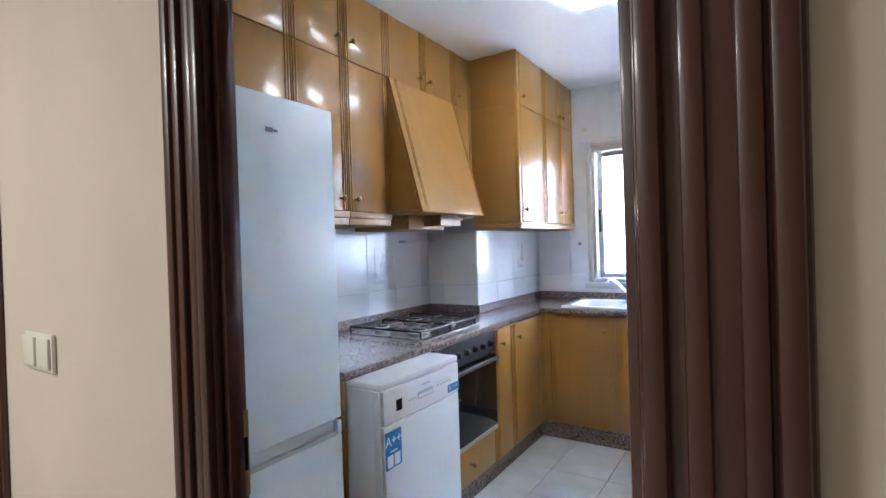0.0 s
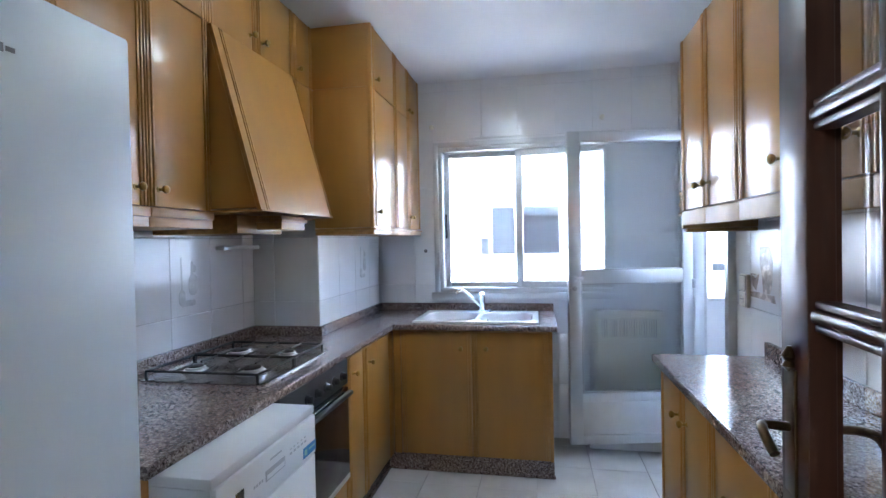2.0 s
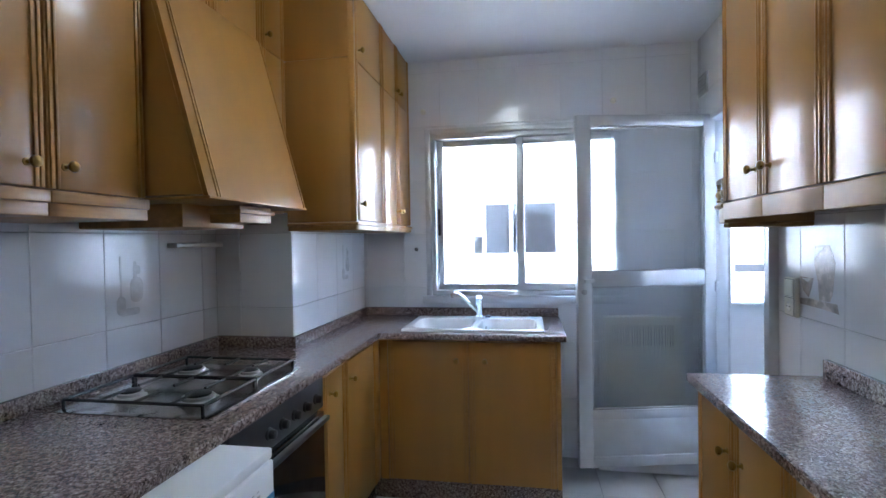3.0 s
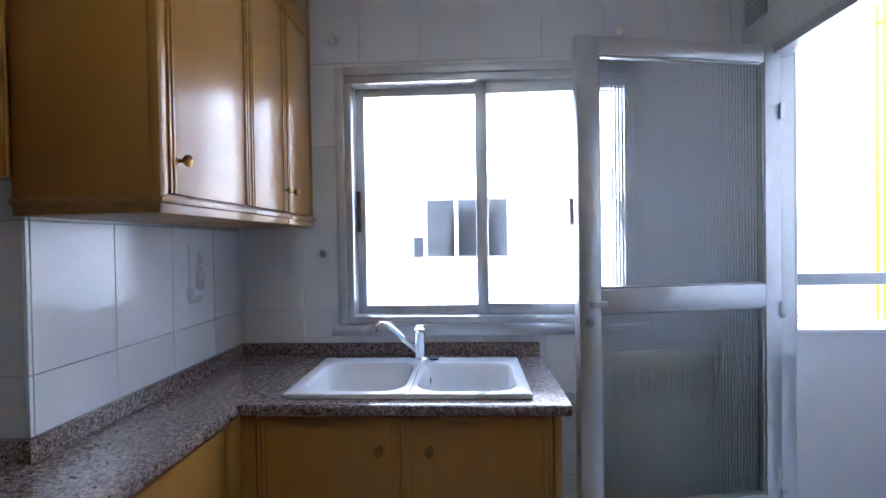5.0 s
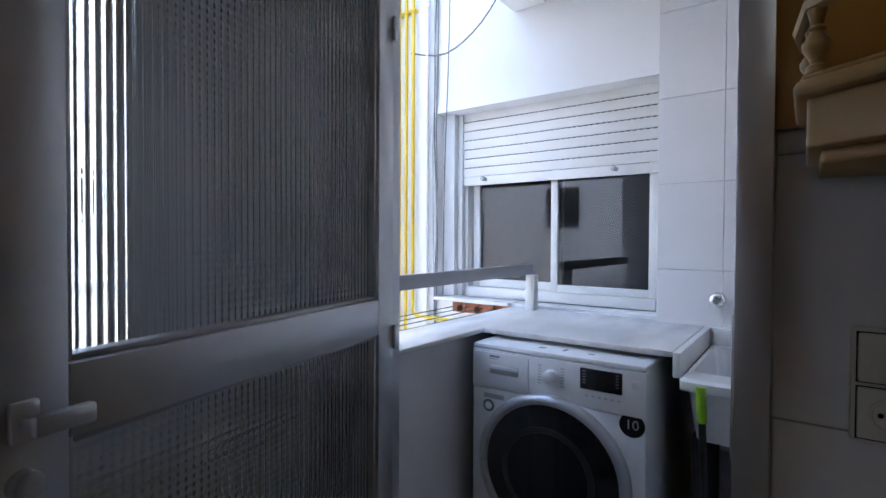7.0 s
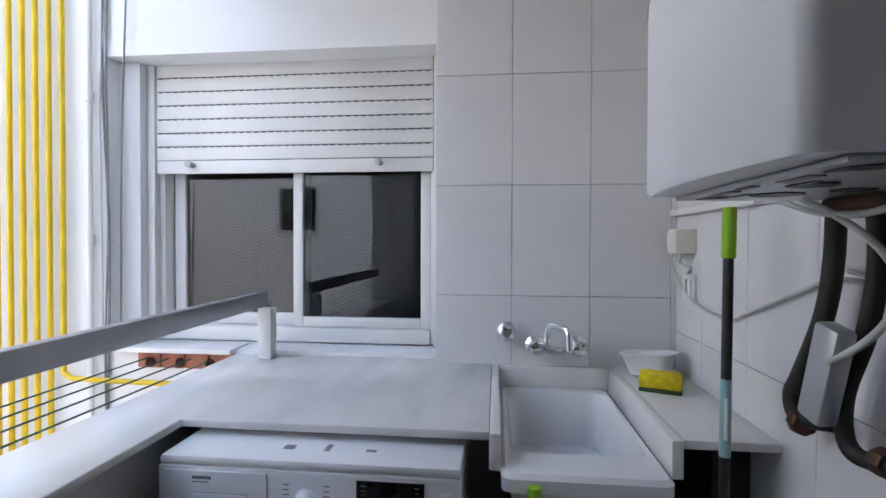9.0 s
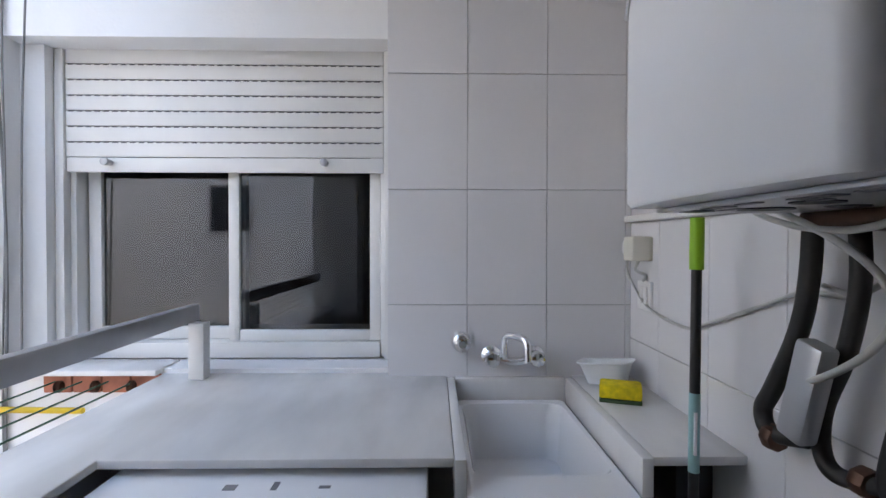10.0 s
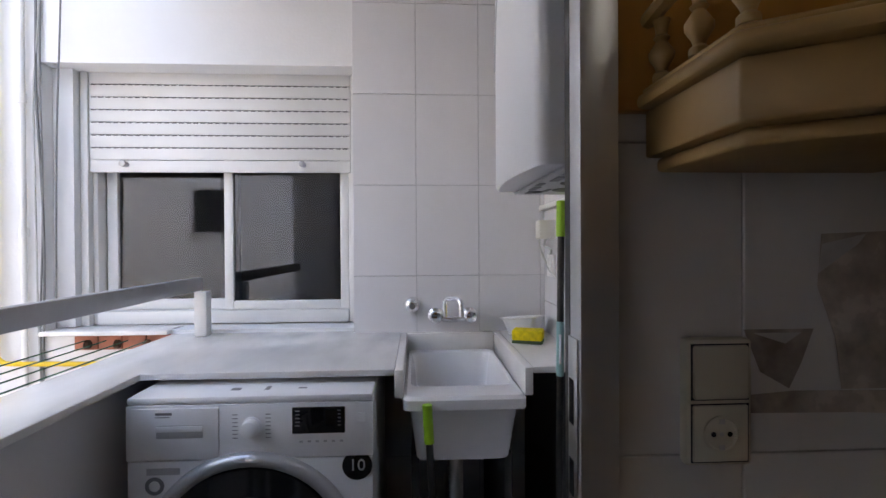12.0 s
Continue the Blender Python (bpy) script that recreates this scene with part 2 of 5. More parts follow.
def mesh_of(name, bm, material, smooth=False):
    me = bpy.data.meshes.new(name)
    bm.to_mesh(me)
    bm.free()
    me.materials.append(material)
    if smooth:
        for p in me.polygons:
            p.use_smooth = True
        me.set_sharp_from_angle(angle=radians(40))
    return me


def thing(name, loc, label, category, group=""):
    ob = new(name)
    ob.location = FRAME @ Vector(loc)
    ob.empty_display_size = 0.05
    return tagged(ob, label, category, group)


def part(name, bm, material, parent, label="", smooth=True):
    """One mesh under a thing or a part; its points are given in the world."""
    bm.transform(FRAME)
    ob = new(name, mesh_of(name, bm, material, smooth))
    ob.parent = parent
    if parent.data is None:
        ob.location = -parent.location
    return tagged(ob, label) if label else ob


def solo(name, bm, material, label, category, group="", smooth=True):
    ob = new(name, mesh_of(name, bm, material, smooth))
    return tagged(ob, label, category, group)


def structure(name, bm, material, label, category="wall"):
    bm.transform(FRAME)
    return tagged(new(name, mesh_of(name, bm, material)), label, category, kind="structure")


KNOB = mesh_of("knob", lathe([(0.009, 0), (0.009, 0.002), (0.005, 0.004), (0.0045, 0.014), (0.01, 0.018), (0.0135, 0.024), (0.0125, 0.03), (0.007, 0.034), (0, 0.035)], 14), BRASS, True)
TURNS = {"+x": (0, 90, 0), "-x": (0, -90, 0), "+y": (-90, 0, 0), "-y": (90, 0, 0)}


def knob(parent, side, x, y, z):
    ob = new("knob", KNOB)
    ob.parent = parent
    ob.matrix_basis = pose(x, y, z, *TURNS[side])
    return tagged(ob, "round aged brass knob")


def on_face(bm, side, plane, u0, u1, z0, z1, out, back, bev=0.0):
    """A box on a vertical plane that faces side: u runs along the wall; out and back are its faces before and behind the plane."""
    s = 1 if side[0] == "+" else -1
    a, b = plane + s * out, plane - s * back
    if side[1] == "x":
        box(bm, a, b, u0, u1, z0, z1, bev=bev)
    else:
        box(bm, u0, u1, a, b, z0, z1, bev=bev)


def cabinet_door(parent, side, plane, u0, u1, z0, z1, knob_at=None, name="door"):
    """A slab door with two fine beads up each edge."""
    bm = bmesh.new()
    g = 0.0025
    on_face(bm, side, plane, u0 + g, u1 - g, z0 + g, z1 - g, 0, 0.018, bev=0.002)
    d = part(name, bm, OAK, parent)
    for u in (u0 + 0.012, u0 + 0.026, u1 - 0.012, u1 - 0.026):
        bm = bmesh.new()
        on_face(bm, side, plane, u - 0.004, u + 0.004, z0 + g, z1 - g, 0.005, 0.002, bev=0.0018)
        part("bead", bm, OAK, d)
    if knob_at:
        u, z = knob_at
        if side[1] == "x":
            knob(d, side, plane, u, z)
        else:
            knob(d, side, u, plane, z)
    return d


def text_on(words, size, m, material, parent):
    cu = bpy.data.curves.new("lettering", "FONT")
    cu.body, cu.size, cu.align_x, cu.align_y, cu.extrude = words, size, "CENTER", "CENTER", 0.0004
    cu.materials.append(material)
    ob = new("lettering", cu)
    ob.parent = parent
    ob.matrix_basis = (Matrix.Translation(-parent.location) if parent.data is None else Matrix.Identity(4)) @ FRAME @ m
    return ob


# ---- structure ----
CEIL = 2.45
structure("floor", boxes((-1.4, 1.29, 1.7, 5.12, -0.15, -0.008)), GROUT, "pale grey tiled kitchen floor", "floor")
structure("hall_floor", boxes((-2.5, 2.6, -1.2, 1.7, -0.15, -0.004)), FLOORT, "pale tiled hallway floor", "floor")
structure("laundry_floor", boxes((1.29, 2.513, 3.65, 5.07, -0.15, 0.07)), FLOORT, "pale tiled laundry floor", "floor")
structure("ceiling", boxes((-1.4, 1.17, 1.7, 5.0, CEIL, CEIL + 0.15)), PLASTER, "plain white painted kitchen ceiling", "ceiling")
structure("hall_ceiling", boxes((-2.5, 2.6, -1.2, 1.7, CEIL, CEIL + 0.15)), PLASTER, "plain white hallway ceiling", "ceiling")
structure("laundry_ceiling", boxes((1.29, 2.55, 3.65, 5.21, 2.67, 2.8)), PLASTER, "white painted laundry ceiling", "ceiling")
wall_west = structure("wall_west", boxes((-1.4, -1.226, 1.7, 5.0, 0, CEIL), (-1.226, -0.851, 4.006, 4.994, 0, CEIL)), GROUT, "white tiled kitchen wall with boxed-out duct")
WX0, WX1, WZ0, WZ1 = -0.40, 0.765, 0.985, 1.99
wall_north = structure("wall_north", boxes((-1.4, WX0, 5.006, 5.14, -0.1, 2.6), (WX1, 1.29, 5.006, 5.14, -0.1, 2.6),
                                           (WX0, WX1, 5.006, 5.14, -0.1, WZ0), (WX0, WX1, 5.006, 5.14, WZ1, 2.6)), RENDERW, "white tiled kitchen wall round the window")
OY0, OY1, OZ1 = 4.068, 4.862, 1.985
WALLTOP = 2.8
wall_east = structure("wall_east", boxes((1.176, 1.284, 1.7, OY0, -0.1, WALLTOP), (1.176, 1.284, OY1, 5.006, -0.1, WALLTOP),
                                         (1.176, 1.284, OY0, OY1, OZ1, WALLTOP), (1.176, 1.284, OY0, OY1, -0.1, 0.09)), GROUT, "white tiled wall between kitchen and laundry")
DX0, DX1 = 0.022, 0.603
structure("wall_south", boxes((-1.4, DX0 - 0.02, 1.665, 1.7, 0, CEIL), (DX1 + 0.02, 1.29, 1.665, 1.7, 0, CEIL), (DX0 - 0.02, DX1 + 0.02, 1.665, 1.7, 2.08, CEIL)),
          BEIGE, "cream painted hallway wall round the kitchen door")
structure("hall_wall_back", boxes((-2.5, 2.6, -1.3, -1.2, 0, CEIL)), BEIGE, "cream painted hallway wall")
structure("hall_wall_end", boxes((-2.6, -2.5, -1.2, 1.66, 0, CEIL)), BEIGE, "cream painted hallway end wall")
structure("hall_wall_far_end", boxes((2.6, 2.7, -1.2, 1.66, 0, CEIL)), BEIGE, "cream painted hallway end wall")
structure("hall_wall_side", boxes((-2.5, -1.4, 1.66, 1.76, 0, CEIL), (1.29, 2.6, 1.66, 1.76, 0, CEIL)), BEIGE, "cream painted hallway wall")
laundry_south = structure("laundry_wall_south", boxes((1.284, 2.519, 3.65, 3.787, -0.1, 2.8)), GROUT, "grey-white tiled laundry wall behind the boiler")
laundry_east = structure("laundry_wall_east", boxes((2.519, 2.85, 3.65, 4.526, -0.1, 2.8)), GROUT, "grey-white tiled laundry wall over the basin")
structure("window_step", boxes((0.58, 1.168, 4.85, 4.992, 0, 0.085), bev=0.003), TILE, "low white tiled step below the kitchen door", "step")
structure("door_reveal", boxes((1.2365, 1.2835, OY0 + 0.0005, OY0 + 0.007, 0.106, 1.072)), TILE_L, "grey-white tiled reveal of the laundry door", "reveal")
structure("door_reveal", boxes((1.2365, 1.2835, OY0 + 0.0005, OY0 + 0.007, 1.074, OZ1 - 0.001)), TILE_L, "grey-white tiled reveal of the laundry door", "reveal")
structure("door_sill", boxes((1.165, 1.30, OY0 + 0.001, OY1 - 0.001, 0.091, 0.105), bev=0.003), MARBLE, "white marble sill of the laundry door", "sill")

# patio around the laundry
structure("patio_ground", boxes((-6, 8, 4.5, 14, -3.3, -3.2)), RENDERW, "grey patio floor far below", "ground")
SY0, SY1, SZ0, SZ1 = 4.445, 5.47, 0.985, 1.88
FRAME = LAUNDRY
structure("patio_wall_side", boxes((2.335, 2.6, SY1, 9.0, -3.2, 5.2), (2.335, 2.6, 4.44, SY1, SZ1, 5.2), (2.335, 2.6, 4.44, SY1, -3.2, SZ0)), RENDERW, "white rendered patio wall with shuttered window")
FRAME = KITCHEN
structure("patio_wall_near", boxes((-6, -1.4, 5.006, 5.14, -3.2, 5.2), (-1.4, 1.29, 5.006, 5.14, 2.6, 5.2), (1.29, 2.85, 5.06, 5.21, 2.8, 5.2), (-1.4, 1.29, 5.0, 5.14, -3.2, -0.1)), RENDERW, "white rendered patio wall above the kitchen")
EW = (-0.68, 0.65, 1.06, 1.91)
UW = (0.1, 0.64, 3.35, 3.62)
EV = (1.34, 1.68, 1.45, 1.9)
structure("patio_wall_far", boxes((-6, EW[0], 9.5, 9.7, -3.2, 5.2), (EW[1], EV[0], 9.5, 9.7, -3.2, 5.2), (EV[1], 2.85, 9.5, 9.7, -3.2, 5.2),
                                  (EW[0], EW[1], 9.5, 9.7, -3.2, EW[2]), (EW[0], EW[1], 9.5, 9.7, EW[3], UW[2]), (EW[0], EW[1], 9.5, 9.7, UW[3], 5.2), (EW[0], UW[0], 9.5, 9.7, UW[2], UW[3]), (UW[1], EW[1], 9.5, 9.7, UW[2], UW[3]),
                                  (EV[0], EV[1], 9.5, 9.7, -3.2, EV[2]), (EV[0], EV[1], 9.5, 9.7, EV[3], 5.2)), RENDERW, "white rendered facade across the patio")
LW = (7.05, 7.75, 1.45, 2.2)
structure("patio_wall_end", boxes((-3.2, -3.0, 5.14, LW[0], -3.2, 5.2), (-3.2, -3.0, LW[1], 9.5, -3.2, 5.2), (-3.2, -3.0, LW[0], LW[1], -3.2, LW[2]), (-3.2, -3.0, LW[0], LW[1], LW[3], 5.2)), RENDERW, "white rendered patio end wall")
FRAME = LAUNDRY
structure("shutter_reveal", boxes((2.39, 2.6, 5.402, 5.469, SZ0 + 0.006, SZ1 - 0.001)), RENDERW, "white plastered reveal beside the shutter", "reveal")
structure("laundry_beam", boxes((1.29, 2.332, 4.9, 5.05, 2.26, 2.499), bev=0.004), RENDERW, "white rendered beam over the laundry opening", "beam")
FRAME = KITCHEN
structure("facade_ledge", boxes((-6, 2.3, 9.44, 9.499, 0.87, 0.95), (-6, 2.3, 9.46, 9.499, 2.55, 2.62)), RENDERW, "white string course along the facade", "trim")


def closed_room(name, x0, x1, y0, y1, z0, z1, label):
    """Unseen shell behind a patio window, coloured dark to look unlit: five sides."""
    t = 0.02
    sides = []
    if name == "room_behind_shutter":
        sides = [(x1, x1 + t, y0, y1, z0, z1)]
        sides += [(x0, x1, y0 - t, y0, z0, z1), (x0, x1, y1, y1 + t, z0, z1), (x0, x1, y0, y1, z0 - t, z0), (x0, x1, y0, y1, z1, z1 + t)]
    elif name == "room_behind_end_window":
        sides = [(x0 - t, x0, y0, y1, z0, z1)]
        sides += [(x0, x1, y0 - t, y0, z0, z1), (x0, x1, y1, y1 + t, z0, z1), (x0, x1, y0, y1, z0 - t, z0), (x0, x1, y0, y1, z1, z1 + t)]
    else:
        sides = [(x0, x1, y1, y1 + t, z0, z1), (x0 - t, x0, y0, y1, z0, z1), (x1, x1 + t, y0, y1, z0, z1), (x0, x1, y0, y1, z0 - t, z0), (x0, x1, y0, y1, z1, z1 + t)]
    # wall colour carries the darkness: near black behind the shutter, grey elsewhere
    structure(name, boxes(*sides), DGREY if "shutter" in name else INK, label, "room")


FRAME = LAUNDRY
closed_room("room_behind_shutter", 2.605, 4.2, 4.3, 5.6, 0.8, 2.1, "unseen shell painted near black as the unlit room behind the shuttered window")
FRAME = KITCHEN
# grey walls stand in for the dim interiors seen through these panes
closed_room("room_behind_far_window", -0.8, 0.75, 9.705, 11, 0.9, 2.0, "unseen shell painted dark grey as an unlit room across the patio")
closed_room("room_behind_upper_window", 0.05, 0.7, 9.705, 10.5, 3.25, 3.7, "unseen shell painted dark grey as an unlit room across the patio")
closed_room("room_behind_small_window", 1.3, 1.75, 9.705, 10.5, 1.3, 1.9, "unseen shell painted dark grey as an unlit room across the patio")
closed_room("room_behind_end_window", -4.0, -3.205, 6.95, 7.85, 1.35, 2.3, "unseen shell painted dark grey as an unlit room at the patio's end")


# ---- kitchen window, laundry door ----
def sash(parent, axis, plane, u0, u1, z0, z1, w, t, glass, frame_mat, glass_name="pane"):
    """A framed pane in the plane x or y = plane."""
    bm = bmesh.new()
    for a, b, c, d in ((u0, u0 + w, z0, z1), (u1 - w, u1, z0, z1), (u0 + w, u1 - w, z0, z0 + w), (u0 + w, u1 - w, z1 - w, z1)):
        on_face(bm, "+" + axis, plane, a, b, c, d, t / 2, t / 2, bev=0.003)
    s = part("sash", bm, frame_mat, parent)
    bm = bmesh.new()
    on_face(bm, "+" + axis, plane, u0 + w - 0.004, u1 - w + 0.004, z0 + w - 0.004, z1 - w + 0.004, 0.002, 0.002)
    g = part(glass_name, bm, glass, s, smooth=False)
    g.visible_shadow = False
    return s


win = tagged(thing("window_1", (0.15, 5.03, WZ0), "aluminium sliding kitchen window with two clear panes", "window"), kind="structure")
bm = boxes((WX0, WX1, 4.992, 5.11, WZ0, WZ0 + 0.03), (WX0, WX1, 4.992, 5.11, WZ1 - 0.03, WZ1), (WX0, WX0 + 0.03, 4.992, 5.11, WZ0 + 0.03, WZ1 - 0.03),
           (WX1 - 0.03, WX1, 4.992, 5.11, WZ0 + 0.03, WZ1 - 0.03), bev=0.003)
part("window_frame", bm, ALU, win)
bm = boxes((WX0 - 0.035, WX0 - 0.001, 4.985, 4.999, WZ0 - 0.02, WZ1 + 0.035), (WX0, WX1, 4.985, 4.999, WZ1 + 0.001, WZ1 + 0.035), (WX0 - 0.06, WX1 + 0.02, 4.975, 4.999, WZ0 - 0.045, WZ0 - 0.001), bev=0.003)
part("casing", bm, ALU, win)
sl = sash(win, "y", 5.075, WX0 + 0.031, 0.18, WZ0 + 0.031, WZ1 - 0.031, 0.036, 0.026, CLEAR, ALU)
sash(win, "y", 5.035, 0.13, WX1 - 0.031, WZ0 + 0.031, WZ1 - 0.031, 0.045, 0.026, CLEAR, ALU)
part("latch", boxes((-0.366, -0.352, 5.045, 5.062, 1.36, 1.53), (-0.364, -0.354, 5.03, 5.046, 1.43, 1.46), bev=0.003), BLACKM, sl, "black pull latch")

door_l = tagged(thing("door_1", (1.185, 4.808, 0.1), "open aluminium door with two reeded glass panes", "door"), kind="structure")
ang = math.degrees(math.atan2(4.645 - 4.808, 0.45 - 1.185))
LEAF = pose(1.185, 4.808, 0, 0, 0, ang)


def leaf_part(name, rows, material, parent, label="", bev=0.003):
    ob = new(name, mesh_of(name, boxes(*rows, bev=bev), material, True))
    ob.parent = parent
    ob.matrix_basis = (Matrix.Translation(-door_l.location) @ LEAF) if parent == door_l else Matrix.Identity(4)
    return tagged(ob, label) if label else ob


LWD = 0.752
leaf = leaf_part("leaf_frame", [(0, 0.062, -0.02, 0.02, 0.105, 1.978), (LWD - 0.075, LWD, -0.02, 0.02, 0.105, 1.978),
                                (0.062, LWD - 0.075, -0.02, 0.02, 1.92, 1.978), (0.062, LWD - 0.075, -0.02, 0.02, 1.072, 1.15),
                                (0.062, LWD - 0.075, -0.02, 0.02, 0.36, 0.41), (0.062, LWD - 0.075, -0.02, 0.02, 0.105, 0.16)], ALU, door_l)
leaf_part("kick_panel", [(0.062, LWD - 0.075, -0.008, 0.008, 0.16, 0.36)], ALU, leaf, "flat aluminium lower panel")
for z0, z1 in ((0.41, 1.072), (1.15, 1.92)):
    g = leaf_part("reeded_pane", [(0.06, LWD - 0.073, -0.002, 0.002, z0 - 0.002, z1 + 0.002)], REEDED, leaf, "reeded translucent glass pane", bev=0)
    g.visible_shadow = False
    leaf_part("glazing_bead", [(0.062, 0.07, -0.013, 0.013, z0, z1), (LWD - 0.083, LWD - 0.075, -0.013, 0.013, z0, z1), (0.07, LWD - 0.083, -0.013, 0.013, z0, z0 + 0.008), (0.07, LWD - 0.083, -0.013, 0.013, z1 - 0.008, z1)], ALUD, leaf)
for s in (1, -1):
    leaf_part("lever_handle", [(LWD - 0.045, LWD - 0.02, s * 0.02, s * 0.028, 1.085, 1.125), (LWD - 0.038, LWD - 0.026, s * 0.028, s * 0.052, 1.099, 1.112), (LWD - 0.08, LWD - 0.026, s * 0.045, s * 0.057, 1.095, 1.115)], ALU, leaf, "aluminium lever handle", bev=0.003)
    ob = new("lock_cylinder", mesh_of("lock_cylinder", lathe([(0.014, 0.02), (0.014, 0.034), (0.008, 0.036), (0.004, 0.036)], 16, pose(LWD - 0.032, 0, 1.045, -90 * s)), ALUD, True))
    ob.parent = leaf
for z in (0.4, 1.06, 1.75):
    leaf_part("hinge", [(-0.01, 0.01, 0.02, 0.03, z - 0.028, z + 0.028)], ALU, leaf, "small grey hinge", bev=0.004)
dfr = tagged(thing("door_frame", (1.23, 4.4, 0.1), "aluminium door frame between kitchen and laundry", "door frame"), kind="structure")
part("jamb", boxes((1.2, 1.262, OY1 - 0.03, OY1, 0.105, OZ1), bev=0.002), ALU, dfr)
jr = part("jamb", boxes((1.135, 1.172, OY0 + 0.001, 4.112, 0.105, OZ1), (1.1722, 1.2, OY0 + 0.001, 4.094, 0.105, OZ1), bev=0.0015), ALU, dfr)
part("weather_strip", boxes((1.192, 1.1995, 4.831, OY1 - 0.001, 0.11, OZ1 - 0.04)), BLACKM, dfr, "black rubber strip")
part("head", boxes((1.163, 1.235, 4.1185, OY1 - 0.036, OZ1 - 0.035, OZ1), bev=0.002), ALU, dfr)
part("weather_strip", boxes((1.182, 1.2, 4.0942, 4.109, 0.11, OZ1 - 0.04), (1.2005, 1.236, OY0 + 0.001, 4.086, 0.11, OZ1 - 0.04)), BLACKM, jr, "black rubber strip")
part("strike_plate", boxes((1.14, 1.17, 4.1122, 4.115, 0.97, 1.177), bev=0.002), STEEL, jr, "steel strike plate with slots")
part("strike_slot", boxes((1.149, 1.163, 4.1152, 4.116, 1.0, 1.04)), BLACK, jr)
part("strike_slot", boxes((1.149, 1.163, 4.1152, 4.116, 1.08, 1.13)), BLACK, jr)

# ---- entry door of dark wood ----
ef = tagged(thing("entry_frame", (0.34, 1.7, 0), "dark stained wooden door frame", "door frame"), kind="structure")


def casing(x0, x1, inner):
    """Stepped casing on the hall side; inner is the side of the opening."""
    bm = boxes((x0, x1, 1.65, 1.6645, 0, 2.16), bev=0.006)
    w = x1 - x0
    for k, (f, d) in enumerate(((0.12, 0.014), (0.3, 0.009), (0.62, 0.007), (0.88, 0.012))):
        c = x0 + w * (f if inner > 0 else 1 - f)
        box(bm, c - 0.009, c + 0.009, 1.65 - d, 1.655, 0, 2.16, bev=0.005)
    return bm


for x0, x1, s in ((DX0 - 0.09, DX0 + 0.004, 1), (DX1 - 0.004, DX1 + 0.112, -1)):
    part("casing", casing(x0, x1, s), DARKWOOD, ef)
part("casing_head", boxes((DX0 - 0.125, DX1 + 0.125, 1.645, 1.6645, 2.161, 2.25), bev=0.006), DARKWOOD, ef)
jl = part("jamb", boxes((DX0 - 0.02, DX0, 1.665, 1.704, 0, 2.08), (DX0 - 0.002, DX0 + 0.012, 1.665, 1.69, 0, 2.08), bev=0.004), DARKWOOD, ef)
part("jamb", boxes((DX1, DX1 + 0.02, 1.665, 1.704, 0, 2.08), (DX1 - 0.024, DX1 + 0.016, 1.7045, 1.742, 0, 2.058), bev=0.004), DARKWOOD, ef)
part("jamb_head", boxes((DX0 + 0.001, DX1 - 0.001, 1.665, 1.704, 2.06, 2.08), bev=0.004), DARKWOOD, ef)
part("strike_plate", boxes((DX0 + 0.0005, DX0 + 0.003, 1.69, 1.703, 0.93, 1.06), bev=0.001), BRASS, jl, "brass strike plate")
part("strike_slot", boxes((DX0 + 0.0033, DX0 + 0.004, 1.693, 1.7, 0.97, 1.02)), BLACK, jl)

ed = tagged(thing("door_2", (0.68, 1.79, 0.005), "open dark wooden door with glazed grid panes", "door"), kind="structure")
EX0, EX1, EY0, EY1 = 0.662, 0.71, 1.785, 2.527
bars_y = [EY0 + 0.1 + 0.181, EY0 + 0.1 + 0.361]
rows = [(EX0, EX1, EY0, EY0 + 0.1, 0.01, 2.04), (EX0, EX1, EY1 - 0.1, EY1, 0.01, 2.04), (EX0, EX1, EY0 + 0.1, EY1 - 0.1, 0.01, 0.22), (EX0, EX1, EY0 + 0.1, EY1 - 0.1, 1.93, 2.04)]
eb = part("leaf_frame", boxes(*rows, bev=0.003), DARKWOOD, ed)
bm = bmesh.new()
for z in (0.63, 0.925, 1.22, 1.515, 1.81):
    box(bm, EX0 + 0.002, EX1 - 0.002, EY0 + 0.1, EY1 - 0.1, z - 0.009, z + 0.009, bev=0.005)
    for d in (-0.017, 0.017):
        box(bm, EX0 + 0.008, EX1 - 0.008, EY0 + 0.1, EY1 - 0.1, z + d - 0.006, z + d + 0.006, bev=0.004)
part("glazing_bar", bm, DARKWOOD, eb)
for y in bars_y:
    bm = boxes((EX0 + 0.003, EX1 - 0.003, y - 0.008, y + 0.008, 0.22, 1.93), (EX0 + 0.009, EX1 - 0.009, y - 0.02, y + 0.02, 0.22, 1.93), bev=0.005)
    part("upright_bar", bm, DARKWOOD, eb)
g = part("pane", boxes((0.698, 0.702, EY0 + 0.098, EY1 - 0.098, 0.218, 1.932)), CLEAR, eb, smooth=False)
g.visible_shadow = False
for s, X in ((-1, EX0), (1, EX1)):
    hb = part("handle_plate", boxes((X, X + s * 0.005, EY1 - 0.065, EY1 - 0.025, 0.93, 1.13), bev=0.002), BRONZE, eb, "ornate dark bronze handle plate")
    part("finial", lathe([(0.004, 0), (0.011, 0.008), (0.007, 0.016), (0.012, 0.024), (0.003, 0.04)], 12, pose(X + s * 0.004, EY1 - 0.045, 1.125)), BRONZE, hb)
    part("lever", tube([(X, EY1 - 0.045, 1.035), (X + s * 0.04, EY1 - 0.045, 1.037), (X + s * 0.052, EY1 - 0.075, 1.04), (X + s * 0.053, EY1 - 0.1, 1.03), (X + s * 0.05, EY1 - 0.118, 1.018)], 0.0075), BRONZE, hb, "curved dark bronze lever")

